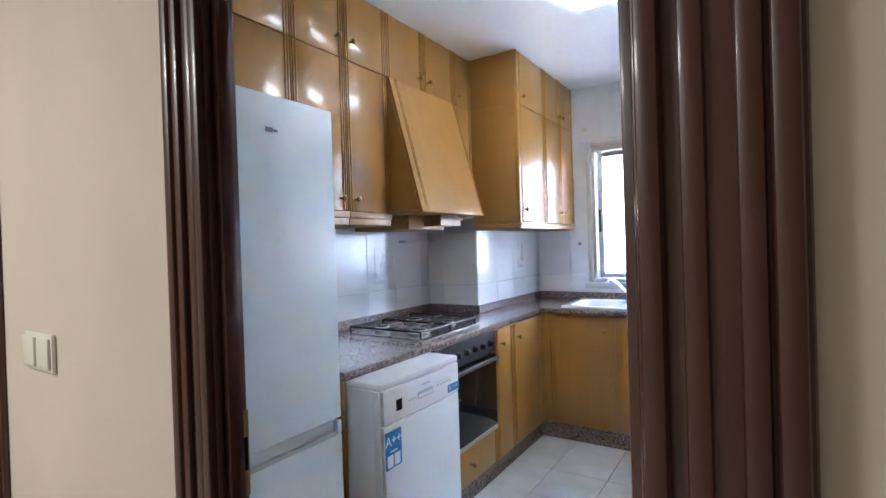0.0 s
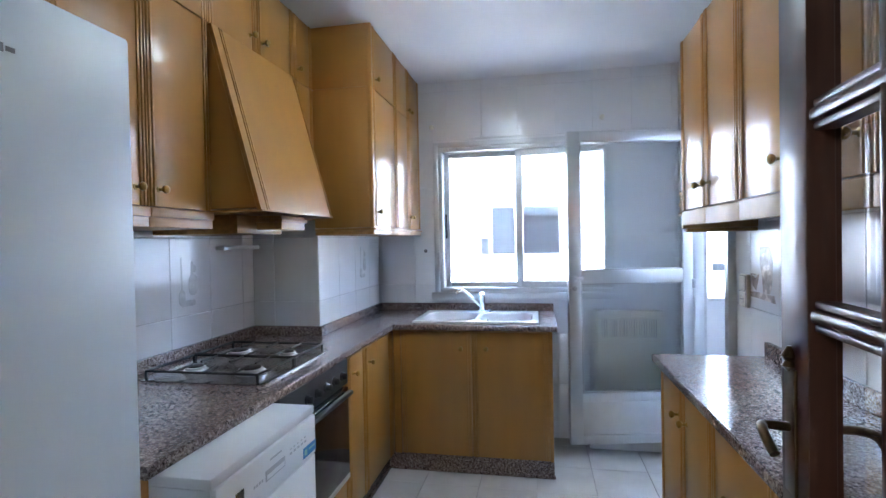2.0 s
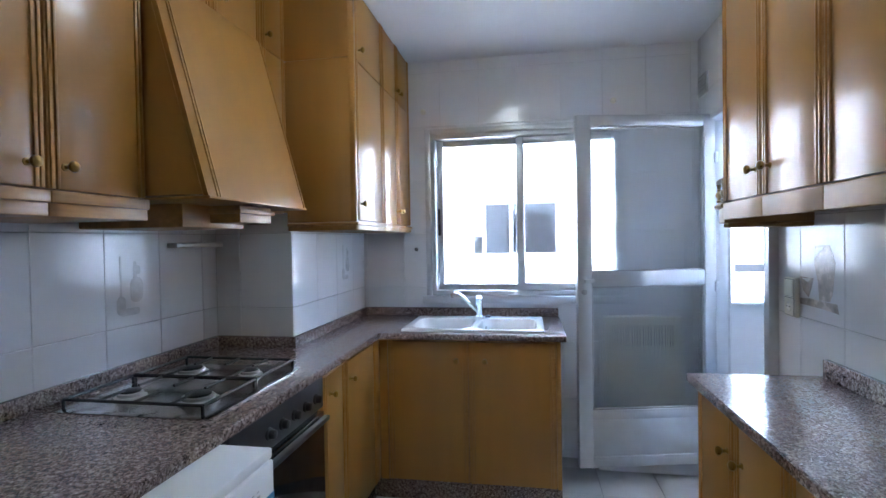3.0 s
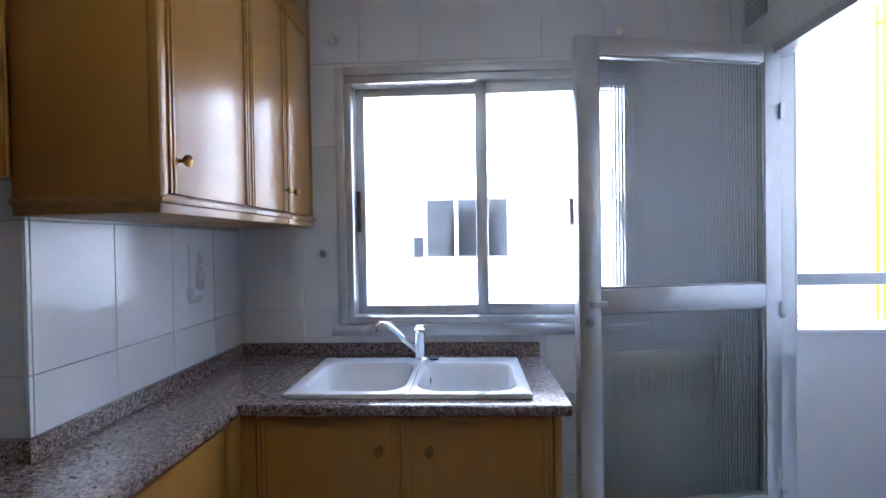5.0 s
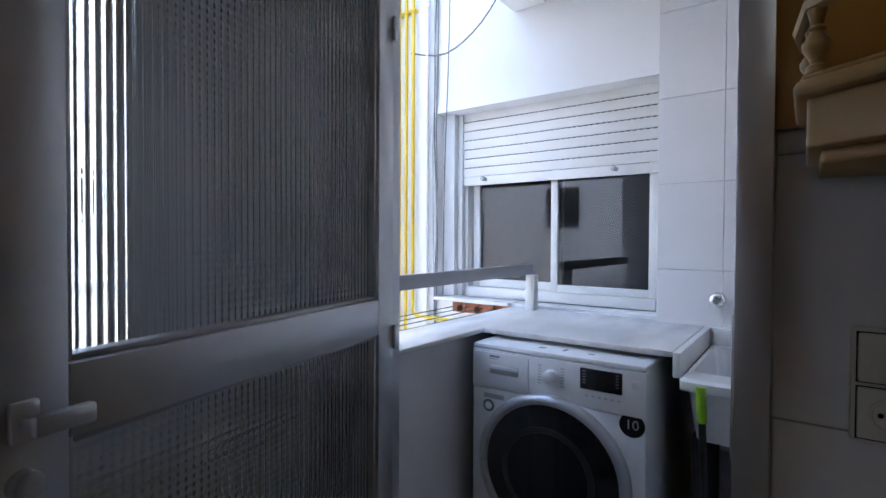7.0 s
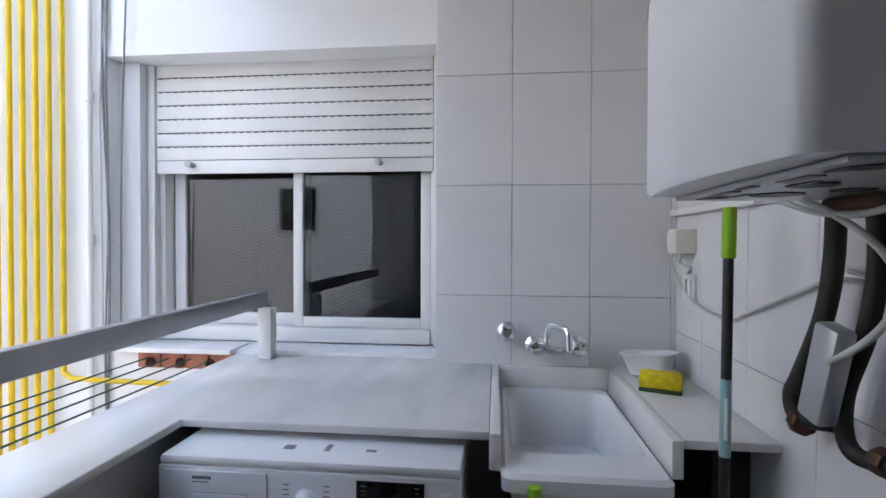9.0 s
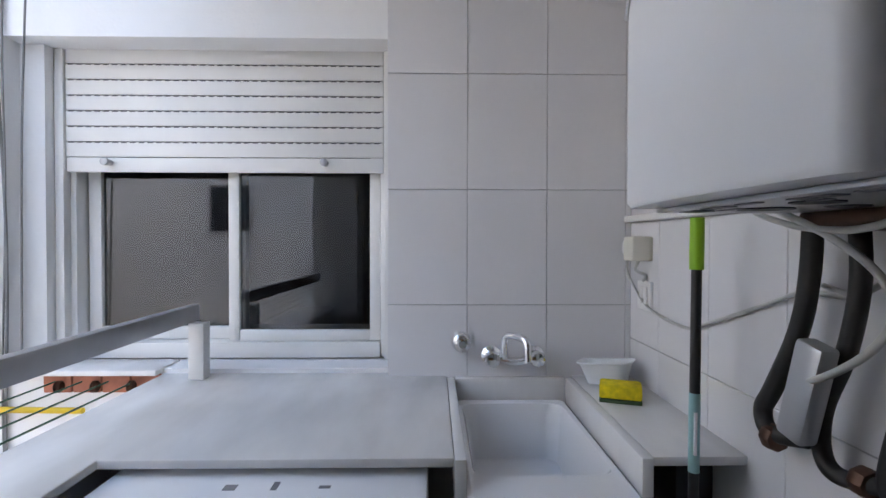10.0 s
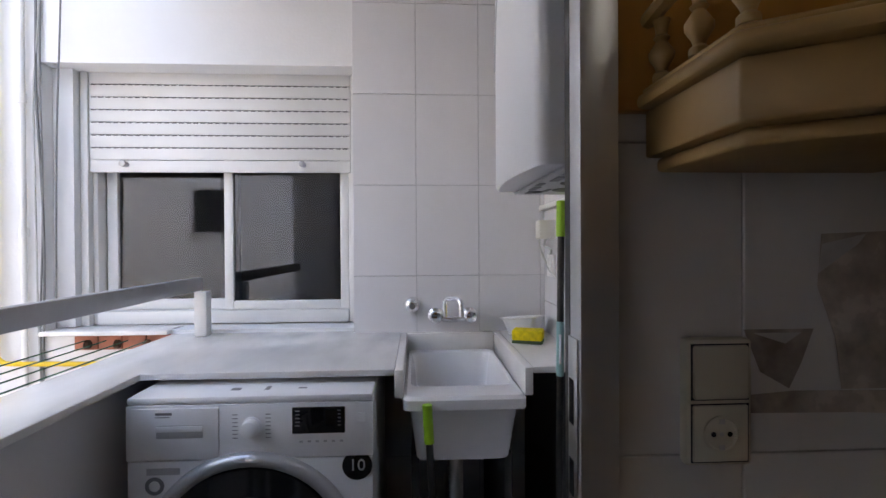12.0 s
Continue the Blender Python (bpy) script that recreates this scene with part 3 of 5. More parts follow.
ed.location, ed.rotation_euler = (0.648, 1.755, 0.005), (0, 0, radians(-3.9))
hall_dr = tagged(thing("hall_door_frame", (-0.9, 1.65, 0), "dark wooden frame of a neighbouring hallway door", "door frame"), kind="structure")
part("casing", boxes((-0.96, -0.845, 1.65, 1.6645, 0, 2.16), (-0.875, -0.855, 1.64, 1.655, 0, 2.16), bev=0.005), DARKWOOD, hall_dr)
sw = thing("light_switch", (-0.66, 1.66, 1.08), "cream double light switch on the hallway wall", "light switch")
part("plate", boxes((-0.698, -0.553, 1.656, 1.6645, 1.058, 1.138), bev=0.003), CREAM, sw)
for x in (-0.663, -0.589):
    part("rocker", boxes((x - 0.03, x + 0.03, 1.65, 1.657, 1.066, 1.13), bev=0.003), CREAM, sw)

# ---- ceiling lamp ----
lamp = thing("ceiling_light", (0.06, 3.5, CEIL), "white square fluorescent ceiling light, lit", "ceiling light")
part("base", boxes((-0.05, 0.14, 3.28, 3.68, CEIL - 0.012, CEIL - 0.002), bev=0.006), WHITEP, lamp)
part("diffuser", boxes((-0.04, 0.13, 3.3, 3.67, CEIL - 0.035, CEIL - 0.0125), bev=0.015), LAMPG, lamp, "lit white diffuser")
# unseen fixture, added to go with the hall fill
hl = thing("hall_fill_fixture", (-0.9, 0.2, CEIL), "round white fixture added over the hall fill light, unseen", "ceiling light")
part("base", lathe([(0.2, CEIL - 0.06), (0.2, CEIL - 0.03), (0.15, CEIL - 0.002)], 32, pose(-0.9, 0.2, 0)), WHITEP, hl)


# ---- kitchen, cabinets along the duct wall ----
FA = -0.85
SEAM = 2.13
A_EDGES = [1.98, 2.27, 2.56, 2.857, 3.15]
for i in range(4):
    y0, y1 = A_EDGES[i], A_EDGES[i + 1]
    c = thing("wall_cabinet", (-1.04, (y0 + y1) / 2, 1.46), "tall honey oak wall cabinet with brass knobs, closed", "cabinet", "upper cabinets over the hob")
    zb = 1.77 if i < 1 else 1.46
    part("body", boxes((-1.222, FA - 0.02, y0 + 0.001, y1 - 0.001, zb, CEIL - 0.003)), OAK, c)
    ky = y1 - 0.045 if i in (0, 2) else y0 + 0.045
    cabinet_door(c, "+x", FA, y0, y1, zb, SEAM, (ky, 1.515 if zb < 1.5 else 1.84))
    cabinet_door(c, "+x", FA, y0, y1, SEAM, CEIL - 0.003, (ky, SEAM + 0.085))
    if i > 1:
        part("light_rail", boxes((-1.222, FA + 0.004, y0 + 0.001, y1 - 0.001, 1.4, 1.459), (FA, FA + 0.012, y0 + 0.001, y1 - 0.001, 1.43, 1.458), bev=0.003), OAKH, c)
for i, (y0, y1, ky) in enumerate(((3.15, 3.465, 3.42), (3.465, 3.78, 3.51))):
    c = thing("wall_cabinet", (-1.04, (y0 + y1) / 2, SEAM), "short honey oak cabinet above the hood, closed", "cabinet", "upper cabinets over the hob")
    part("body", boxes((-1.222, FA - 0.02, y0 + 0.001, y1 - 0.001, SEAM, CEIL - 0.003)), OAK, c)
    cabinet_door(c, "+x", FA, y0, y1, SEAM, CEIL - 0.003, (ky, SEAM + 0.06))
c = thing("wall_cabinet", (-1.04, 3.88, 1.46), "narrow honey oak wall cabinet beside the hood, closed", "cabinet", "upper cabinets over the hob")
part("body", boxes((-1.222, FA - 0.02, 3.781, 3.978, 1.46, CEIL - 0.003)), OAK, c)
cabinet_door(c, "+x", FA, 3.781, 3.978, 1.46, SEAM)
cabinet_door(c, "+x", FA, 3.781, 3.978, SEAM, CEIL - 0.003, (3.815, SEAM + 0.055))

hood = thing("cooker_hood", (-0.95, 3.46, 1.4), "sloping honey oak cooker hood canopy", "cooker hood")
HY0, HY1 = 3.152, 3.756


def wedge(y0, y1, pts):
    bm = bmesh.new()
    a = [bm.verts.new((x, y0, z)) for x, z in pts]
    b = [bm.verts.new((x, y1, z)) for x, z in pts]
    bm.faces.new(a)
    bm.faces.new(b[::-1])
    for i in range(len(a)):
        j = (i + 1) % len(a)
        bm.faces.new((a[j], a[i], b[i], b[j]))
    bmesh.ops.recalc_face_normals(bm, faces=bm.faces)
    return bm


HX = -0.665
part("canopy", wedge(HY0, HY1, [(-1.2, 1.47), (HX - 0.012, 1.47), (FA - 0.002, 2.125), (-1.2, 2.125)]), OAK, hood)
part("front_panel", wedge(HY0 + 0.002, HY1 - 0.002, [(HX - 0.012, 1.466), (HX + 0.004, 1.466), (FA + 0.014, 2.125), (FA - 0.002, 2.125)]), OAK, hood)
for y in (HY0 + 0.045, HY0 + 0.058, HY1 - 0.012):
    part("bead", wedge(y - 0.004, y + 0.004, [(HX + 0.004, 1.466), (HX + 0.008, 1.466), (FA + 0.018, 2.125), (FA + 0.014, 2.125)]), OAKH, hood)
part("bottom_lip", boxes((-1.2, HX + 0.01, HY0, HY1, 1.458, 1.466), bev=0.002), OAKH, hood)
ub = part("under_box", boxes((-1.2, -0.83, 3.27, 3.6, 1.385, 1.4575), (-0.83, -0.72, 3.4, 3.6, 1.4, 1.4575), bev=0.004), OAKH, hood)
part("under_trim", boxes((-0.83, -0.712, 3.39, 3.61, 1.43, 1.445), bev=0.003), OAKH, ub)
led = thing("under_hood_light", (-1.2, 3.87, 1.33), "slim brushed steel lamp bar under the hood", "lamp")
part("bar", boxes((-1.2185, -1.17, 3.68, 3.98, 1.318, 1.338), bev=0.004), STEEL, led)

FB = -0.535
for i, (y0, y1, ky) in enumerate(((3.985, 4.41, 4.035), (4.41, 4.70, 4.665), (4.70, 4.985, 4.735))):
    c = thing("wall_cabinet", (-0.7, (y0 + y1) / 2, 1.42), "honey oak wall cabinet beside the window, closed", "cabinet", "upper cabinets by the window")
    part("body", boxes((-0.848, FB - 0.02, y0 + 0.001, y1 - 0.001, 1.42, CEIL - 0.003)), OAK, c)
    cabinet_door(c, "+x", FB, y0 + (0.02 if i == 0 else 0), y1, 1.425, SEAM, (ky + (0.01 if i == 0 else 0), 1.5))
    cabinet_door(c, "+x", FB, y0 + (0.02 if i == 0 else 0), y1, SEAM, CEIL - 0.003, (ky + (0.01 if i == 0 else 0), SEAM + 0.05))
    rail = boxes((-0.848, FB + 0.006, y0 + (0.001 if i else -0.012), y1 - 0.001, 1.383, 1.419), (-0.848, FB + 0.016, y0 + (0.001 if i else -0.02), y1 - 0.001, 1.404, 1.417), bev=0.004)
    part("light_rail", rail, OAKH, c)
    if i == 0:
        part("end_panel", boxes((-0.851, FB + 0.003, 3.978, 3.9845, 1.42, SEAM - 0.002), (-0.851, FB + 0.003, 3.978, 3.9845, SEAM + 0.002, CEIL - 0.003), bev=0.001), OAK, c)
        part("corner_post", boxes((FB - 0.02, FB + 0.006, 3.976, 4.003, 1.42, CEIL - 0.003), bev=0.006), OAK, c)

# base run
CT = 0.861
wt = thing("worktop", (-0.9, 3.5, 0.83), "polished pink-brown granite worktop with upstand", "worktop")
HOBX0, HOBX1, HOBY0, HOBY1 = -1.14, -0.64, 3.1, 3.66
SX0, SX1, SYA, SYB = -0.445, 0.262, 4.435, 4.86
for r in ((-1.222, -0.562, 2.505, 3.998), (-0.845, -0.562, 3.998, 4.994), (-0.562, SX0, 4.362, 4.994), (SX1, 0.372, 4.362, 4.994), (SX0, SX1, 4.362, SYA), (SX0, SX1, SYB, 4.994)):
    part("slab", boxes((*r, 0.831, CT)), GRANITE, wt, smooth=False)
part("nosing", boxes((-0.563, -0.558, 2.505, 4.362, 0.833, CT - 0.002), (-0.562, 0.374, 4.357, 4.3615, 0.833, CT - 0.002), (0.3725, 0.376, 4.3615, 4.99, 0.833, CT - 0.002), bev=0.002), GRANITE, wt)
for r in ((-1.2205, -1.2, 2.505, 3.977), (-1.2205, -0.825, 3.978, 3.998), (-0.844, -0.825, 3.9985, 4.973), (-0.844, 0.372, 4.974, 4.993)):
    part("upstand", boxes((*r, CT + 0.0005, 0.91), bev=0.002), GRANITE, wt)

kick = thing("plinth", (-0.62, 3.6, 0), "granite plinth under the base cabinets", "plinth")
part("board", boxes((-0.63, -0.605, 3.05, 4.40, 0.0, 0.105), (-0.605, 0.35, 4.40, 4.42, 0.0, 0.098), (0.33, 0.35, 4.42, 4.99, 0, 0.098), bev=0.002), GRANITE, kick)
part("quarter_round", boxes((-0.605, -0.595, 3.05, 4.39, 0, 0.02), (-0.595, 0.356, 4.392, 4.4, 0, 0.02), bev=0.006), GRANITE, kick)

ep = thing("end_panel", (-0.9, 2.52, 0), "honey oak end panel beside the fridge", "panel")
part("panel", boxes((-1.2, -0.575, 2.507, 2.525, 0.0, 0.83), bev=0.002), OAK, ep)

FC = -0.568
c = thing("base_cabinet", (-0.8, 3.78, 0.105), "narrow honey oak base cabinet beside the oven", "cabinet", "base cabinets")
part("body", boxes((-1.2, FC - 0.02, 3.672, 3.899, 0.106, 0.828)), OAK, c)
cabinet_door(c, "+x", FC, 3.676, 3.9, 0.108, 0.822, (3.74, 0.74))
c = thing("base_cabinet", (-0.75, 4.13, 0.105), "honey oak corner base cabinet", "cabinet", "base cabinets")
part("body", boxes((-1.2, FC - 0.02, 3.901, 3.995, 0.106, 0.828), (-0.84, FC - 0.02, 3.995, 4.40, 0.106, 0.828)), OAK, c)
cabinet_door(c, "+x", FC, 3.9, 4.32, 0.108, 0.822, (3.96, 0.74))
part("corner_filler", boxes((FC - 0.018, FC + 0.001, 4.321, 4.385, 0.108, 0.822), bev=0.002), OAK, c)
FS = 4.385
c = thing("sink_cabinet", (-0.1, 4.7, 0.1), "honey oak double sink cabinet, closed", "cabinet", "base cabinets")
part("body", boxes((-0.58, 0.329, FS + 0.02, 4.43, 0.1, 0.828), (0.31, 0.345, 4.43, 4.99, 0.1, 0.828), (-0.58, 0.31, 4.9, 4.985, 0.1, 0.828)), OAK, c)
part("corner_filler", boxes((-0.566, -0.525, FS, FS + 0.019, 0.1, 0.822), bev=0.002), OAK, c)
cabinet_door(c, "-y", FS, -0.523, -0.104, 0.102, 0.822, (-0.163, 0.728))
cabinet_door(c, "-y", FS, -0.104, 0.327, 0.102, 0.822, (-0.02, 0.728))
part("side_post", boxes((0.328, 0.349, FS - 0.002, 4.42, 0.1, 0.826), bev=0.003), OAK, c)

oven = thing("oven", (-0.85, 3.38, 0.29), "black built-in oven with five knobs", "oven")
OVY0, OVY1 = 3.075, 3.668
part("body", boxes((-1.19, FC - 0.02, OVY0 + 0.004, OVY1 - 0.004, 0.29, 0.829)), BLACKM, oven)
cp = part("control_panel", boxes((FC - 0.02, FC + 0.004, OVY0, OVY1, 0.715, 0.829), bev=0.004), BLACKM, oven)
for k in range(5):
    part("knob", lathe([(0.019, 0), (0.019, 0.006), (0.015, 0.008), (0.013, 0.022), (0.01, 0.024)], 16, pose(FC + 0.004, 3.27 + 0.082 * k, 0.765, 0, 90)), BLACKM, cp)
od = part("oven_door", boxes((FC - 0.02, FC + 0.006, OVY0, OVY1, 0.315, 0.7), bev=0.004), BLACK, oven, "black glass oven door")
part("handle", boxes((FC + 0.012, FC + 0.034, OVY0 + 0.01, OVY1 - 0.01, 0.672, 0.69), (FC + 0.006, FC + 0.013, OVY0 + 0.03, OVY0 + 0.05, 0.674, 0.688), (FC + 0.006, FC + 0.013, OVY1 - 0.05, OVY1 - 0.03, 0.674, 0.688), bev=0.004), BLACKM, od, "dark handle bar")
part("bottom_trim", boxes((FC - 0.02, FC + 0.007, OVY0, OVY1, 0.293, 0.313), bev=0.002), STEEL, oven)
part("door_print", boxes((FC + 0.0062, FC + 0.0067, 3.2, 3.28, 0.55, 0.553), (FC + 0.0062, FC + 0.0067, 3.2, 3.26, 0.47, 0.472), (FC + 0.0062, FC + 0.0067, 3.2, 3.26, 0.42, 0.422)), SILVER, od)
c = thing("drawer_unit", (-0.85, 3.38, 0.105), "honey oak drawer below the oven", "drawer", "base cabinets")
part("body", boxes((-1.19, FC - 0.02, OVY0, OVY1, 0.106, 0.288)), OAK, c)
cabinet_door(c, "+x", FC, OVY0, OVY1, 0.108, 0.288, (3.37, 0.205), "drawer_front")

hob = thing("gas_hob", (-0.89, 3.38, CT), "steel gas hob with black iron pan supports", "hob")
part("tray", loft([rounded(HOBX0, HOBX1, HOBY0, HOBY1, 0.03, CT + 0.0008), rounded(HOBX0, HOBX1, HOBY0, HOBY1, 0.03, CT + 0.004), rounded(HOBX0 + 0.012, HOBX1 - 0.012, HOBY0 + 0.012, HOBY1 - 0.012, 0.025, CT + 0.007),
                   rounded(HOBX0 + 0.025, HOBX1 - 0.025, HOBY0 + 0.025, HOBY1 - 0.025, 0.02, CT + 0.0055)]), HOBSTEEL, hob)
for x, y, r in ((-1.0, 3.24, 0.036), (-0.77, 3.24, 0.046), (-1.0, 3.52, 0.046), (-0.77, 3.52, 0.032)):
    bu = part("burner", lathe([(r * 1.25, CT + 0.0065), (r * 1.25, CT + 0.012), (r, CT + 0.014), (r, CT + 0.022), (r * 0.9, CT + 0.024)], 24, pose(x, y, 0)), STEEL, hob, "steel gas burner")
    part("cap", lathe([(r * 0.8, CT + 0.0245), (r * 0.8, CT + 0.029), (r * 0.6, CT + 0.032)], 24, pose(x, y, 0)), BLACKM, bu)
for y0, y1 in ((HOBY0 + 0.02, 3.375), (3.385, HOBY1 - 0.02)):
    z, ym = CT + 0.034, (y0 + y1) / 2
    gr = part("pan_support", tube([(HOBX0 + 0.03, y0, z), (HOBX1 - 0.03, y0, z)], 0.0048, 6, 2), BLACKM, hob, "black iron pan support")
    for pts in ([(HOBX0 + 0.03, y1, z), (HOBX1 - 0.03, y1, z)], [(HOBX0 + 0.03, y0, z), (HOBX0 + 0.03, y1, z)], [(HOBX1 - 0.03, y0, z), (HOBX1 - 0.03, y1, z)],
                [(-0.885, y0, z), (-0.885, ym - 0.035, z)], [(-0.885, y1, z), (-0.885, ym + 0.035, z)]):
        part("bar", tube(pts, 0.0048, 6, 2), BLACKM, gr)
    for x in (-1.0, -0.77):
        for a, b in (((x, y0, z), (x, ym - 0.025, z)), ((x, y1, z), (x, ym + 0.025, z))):
            part("finger", tube([a, b], 0.0042, 6, 2), BLACKM, gr)
    for x in (HOBX0 + 0.03, HOBX1 - 0.03):
        for y in (y0, y1):
            part("foot", tube([(x, y, z), (x, y, CT + 0.0075)], 0.005, 6, 2), BLACKM, gr)

sink = thing("kitchen_sink", (-0.09, 4.65, CT), "white ceramic double-bowl inset sink", "sink")
XM = -0.085
for x0, x1, a, b in ((SX0 - 0.012, XM, 0.035, 0.016), (XM, SX1 + 0.012, 0.016, 0.035)):
    y0, y1, rz = SYA - 0.018, SYB + 0.012, CT + 0.0145
    ring = [rounded(x0, x1, y0, y1, 0.004, CT + 0.0008), rounded(x0, x1, y0, y1, 0.004, rz - 0.003), rounded(x0 + 0.003, x1 - 0.003 if a > b else x1 - 0.003, y0 + 0.003, y1 - 0.003, 0.006, rz),
            rounded(x0 + a, x1 - b, y0 + 0.032, y1 - 0.075, 0.075, rz - 0.001), rounded(x0 + a + 0.008, x1 - b - 0.008, y0 + 0.04, y1 - 0.083, 0.07, rz - 0.012),
            rounded(x0 + a + 0.02, x1 - b - 0.02, y0 + 0.055, y1 - 0.1, 0.065, rz - 0.13), rounded(x0 + a + 0.05, x1 - b - 0.05, y0 + 0.085, y1 - 0.13, 0.05, rz - 0.15)]
    bowl = part("bowl", loft(ring), CERAMIC, sink)
    part("drain", lathe([(0.03, rz - 0.1495), (0.03, rz - 0.147), (0.015, rz - 0.148)], 20, pose((x0 + x1) / 2, 4.6, 0)), CHROME, bowl, "chrome drain")
part("overflow", lathe([(0.01, 0), (0.01, 0.003), (0.004, 0.003)], 14, pose(XM + 0.043, 4.7, CT - 0.025, 0, 90)), DGREY, sink)
tap = thing("mixer_tap", (-0.09, 4.835, CT + 0.0145), "chrome single-lever mixer tap on the sink", "tap")
TZ = CT + 0.0145
part("body", lathe([(0.026, TZ), (0.026, TZ + 0.006), (0.02, TZ + 0.01), (0.02, TZ + 0.085), (0.022, TZ + 0.09), (0.021, TZ + 0.115), (0.012, TZ + 0.122)], 20, pose(-0.09, 4.835, 0)), CHROME, tap)
sp = part("spout", tube([(-0.1, 4.83, TZ + 0.035), (-0.14, 4.80, TZ + 0.08), (-0.19, 4.765, TZ + 0.135), (-0.215, 4.745, TZ + 0.148), (-0.235, 4.735, TZ + 0.14), (-0.238, 4.733, TZ + 0.125)], 0.0105), CHROME, tap)
part("lever", boxes((-0.102, -0.078, 4.825, 4.89, TZ + 0.118, TZ + 0.127), bev=0.004), CHROME, tap)
plug = solo("sink_plug", lathe([(0.018, TZ), (0.02, TZ + 0.006), (0.008, TZ + 0.012), (0.004, TZ + 0.016)], 16, pose(-0.04, 4.842, 0)), BLACKM, "black rubber sink plug beside the tap", "plug")

fridge = thing("fridge_freezer", (-0.8, 2.12, 0), "tall white fridge-freezer, closed", "fridge")
RY0, RY1, RX = 1.83, 2.425, -0.5
part("body", boxes((-1.12, RX - 0.055, RY0 + 0.003, RY1 - 0.003, 0.03, 1.745), bev=0.006), FRIDGEW, fridge)
ud = part("upper_door", boxes((RX - 0.05, RX, RY0, RY1, 0.742, 1.75), bev=0.008), FRIDGEW, fridge)
ld_ = part("freezer_door", boxes((RX - 0.05, RX, RY0, RY1, 0.05, 0.69), (RX - 0.05, RX - 0.022, RY0, RY1, 0.69, 0.735), (RX - 0.022, RX, RY1 - 0.02, RY1, 0.69, 0.735), bev=0.006), FRIDGEW, fridge)
part("grip_lip", boxes((RX - 0.022, RX - 0.004, RY0 + 0.01, RY1 - 0.021, 0.688, 0.7), bev=0.003), SILVER, ld_, "grey grip recess")
part("badge", boxes((RX + 0.0003, RX + 0.002, 2.16, 2.185, 1.638, 1.652), (RX + 0.0003, RX + 0.002, 2.188, 2.202, 1.641, 1.649), bev=0.0008), INK, ud, "small dark maker's badge")
for y in (RY0 + 0.06, RY1 - 0.06):
    part("foot", boxes((-0.6, -0.57, y - 0.015, y + 0.015, 0, 0.031)), BLACKM, fridge)

dw = thing("dishwasher", (-0.7, 2.76, 0), "white freestanding dishwasher with energy label, under the worktop", "dishwasher")
PY0, PY1, PX = 2.535, 3.045, -0.425
part("body", boxes((-1.05, PX - 0.04, PY0 + 0.004, PY1 - 0.004, 0.02, 0.8), bev=0.004), WHITEP, dw)
part("top", boxes((-1.05, PX - 0.002, PY0, PY1, 0.801, 0.828), bev=0.006), WHITEP, dw)
dd = part("front_door", boxes((PX - 0.04, PX, PY0 + 0.012, PY1 - 0.003, 0.11, 0.675), bev=0.005), WHITEP, dw)
part("front_edge", boxes((PX - 0.04, PX - 0.012, PY0 + 0.002, PY0 + 0.011, 0.11, 0.8), bev=0.003), WHITEP, dw)
pn = part("control_panel", boxes((PX - 0.04, PX + 0.002, PY0 + 0.012, PY1 - 0.003, 0.678, 0.8), bev=0.005), WHITEP, dw)
part("kick_plate", boxes((PX - 0.07, PX - 0.05, PY0 + 0.01, PY1 - 0.01, 0.021, 0.105)), WHITEP, dw)
part("display", boxes((PX + 0.0022, PX + 0.0032, 2.615, 2.648, 0.715, 0.755)), BLACK, pn, "small black display")
part("grip", boxes((PX + 0.0022, PX + 0.004, 2.745, 2.845, 0.722, 0.75), bev=0.0015), SILVER, pn, "recessed grip")
part("grip_shadow_gap", boxes((PX + 0.0042, PX + 0.0046, 2.75, 2.84, 0.726, 0.738)), WHITEP, pn)
for k in range(4):
    part("button", boxes((PX + 0.0022, PX + 0.0036, 2.69 + 0.012 * k, 2.697 + 0.012 * k, 0.73, 0.737), bev=0.001), SILVER, pn)
for k in range(5):
    part("print_mark", boxes((PX + 0.0022, PX + 0.0026, 2.875 + 0.022 * k, 2.888 + 0.022 * k, 0.738, 0.744), (PX + 0.0022, PX + 0.0026, 2.875 + 0.022 * k, 2.885 + 0.022 * k, 0.752, 0.755)), SILVER, pn)
part("print_bar", boxes((PX + 0.0022, PX + 0.0026, 2.77, 2.83, 0.768, 0.773)), SILVER, pn)
lb = part("energy_label", boxes((PX + 0.0004, PX + 0.001, 2.55, 2.64, 0.525, 0.655)), BLUE, dd, "blue energy label")
part("label_field", boxes((PX + 0.0012, PX + 0.0014, 2.56, 2.592, 0.53, 0.572), (PX + 0.0012, PX + 0.0014, 2.599, 2.631, 0.53, 0.572), (PX + 0.0012, PX + 0.0014, 2.575, 2.615, 0.582, 0.586)), PAPER, lb)
text_on("A++", 0.048, pose(PX + 0.0016, 2.595, 0.62, 90, 0, 90), PAPER, lb)
bl = part("blue_sticker", boxes((PX + 0.0022, PX + 0.0028, 2.955, 3.04, 0.69, 0.722)), BLUE, pn, "blue feature sticker")
part("sticker_field", boxes((PX + 0.003, PX + 0.0034, 2.962, 2.98, 0.697, 0.715), (PX + 0.003, PX + 0.0034, 2.99, 3.03, 0.706, 0.711)), TEAL, bl)

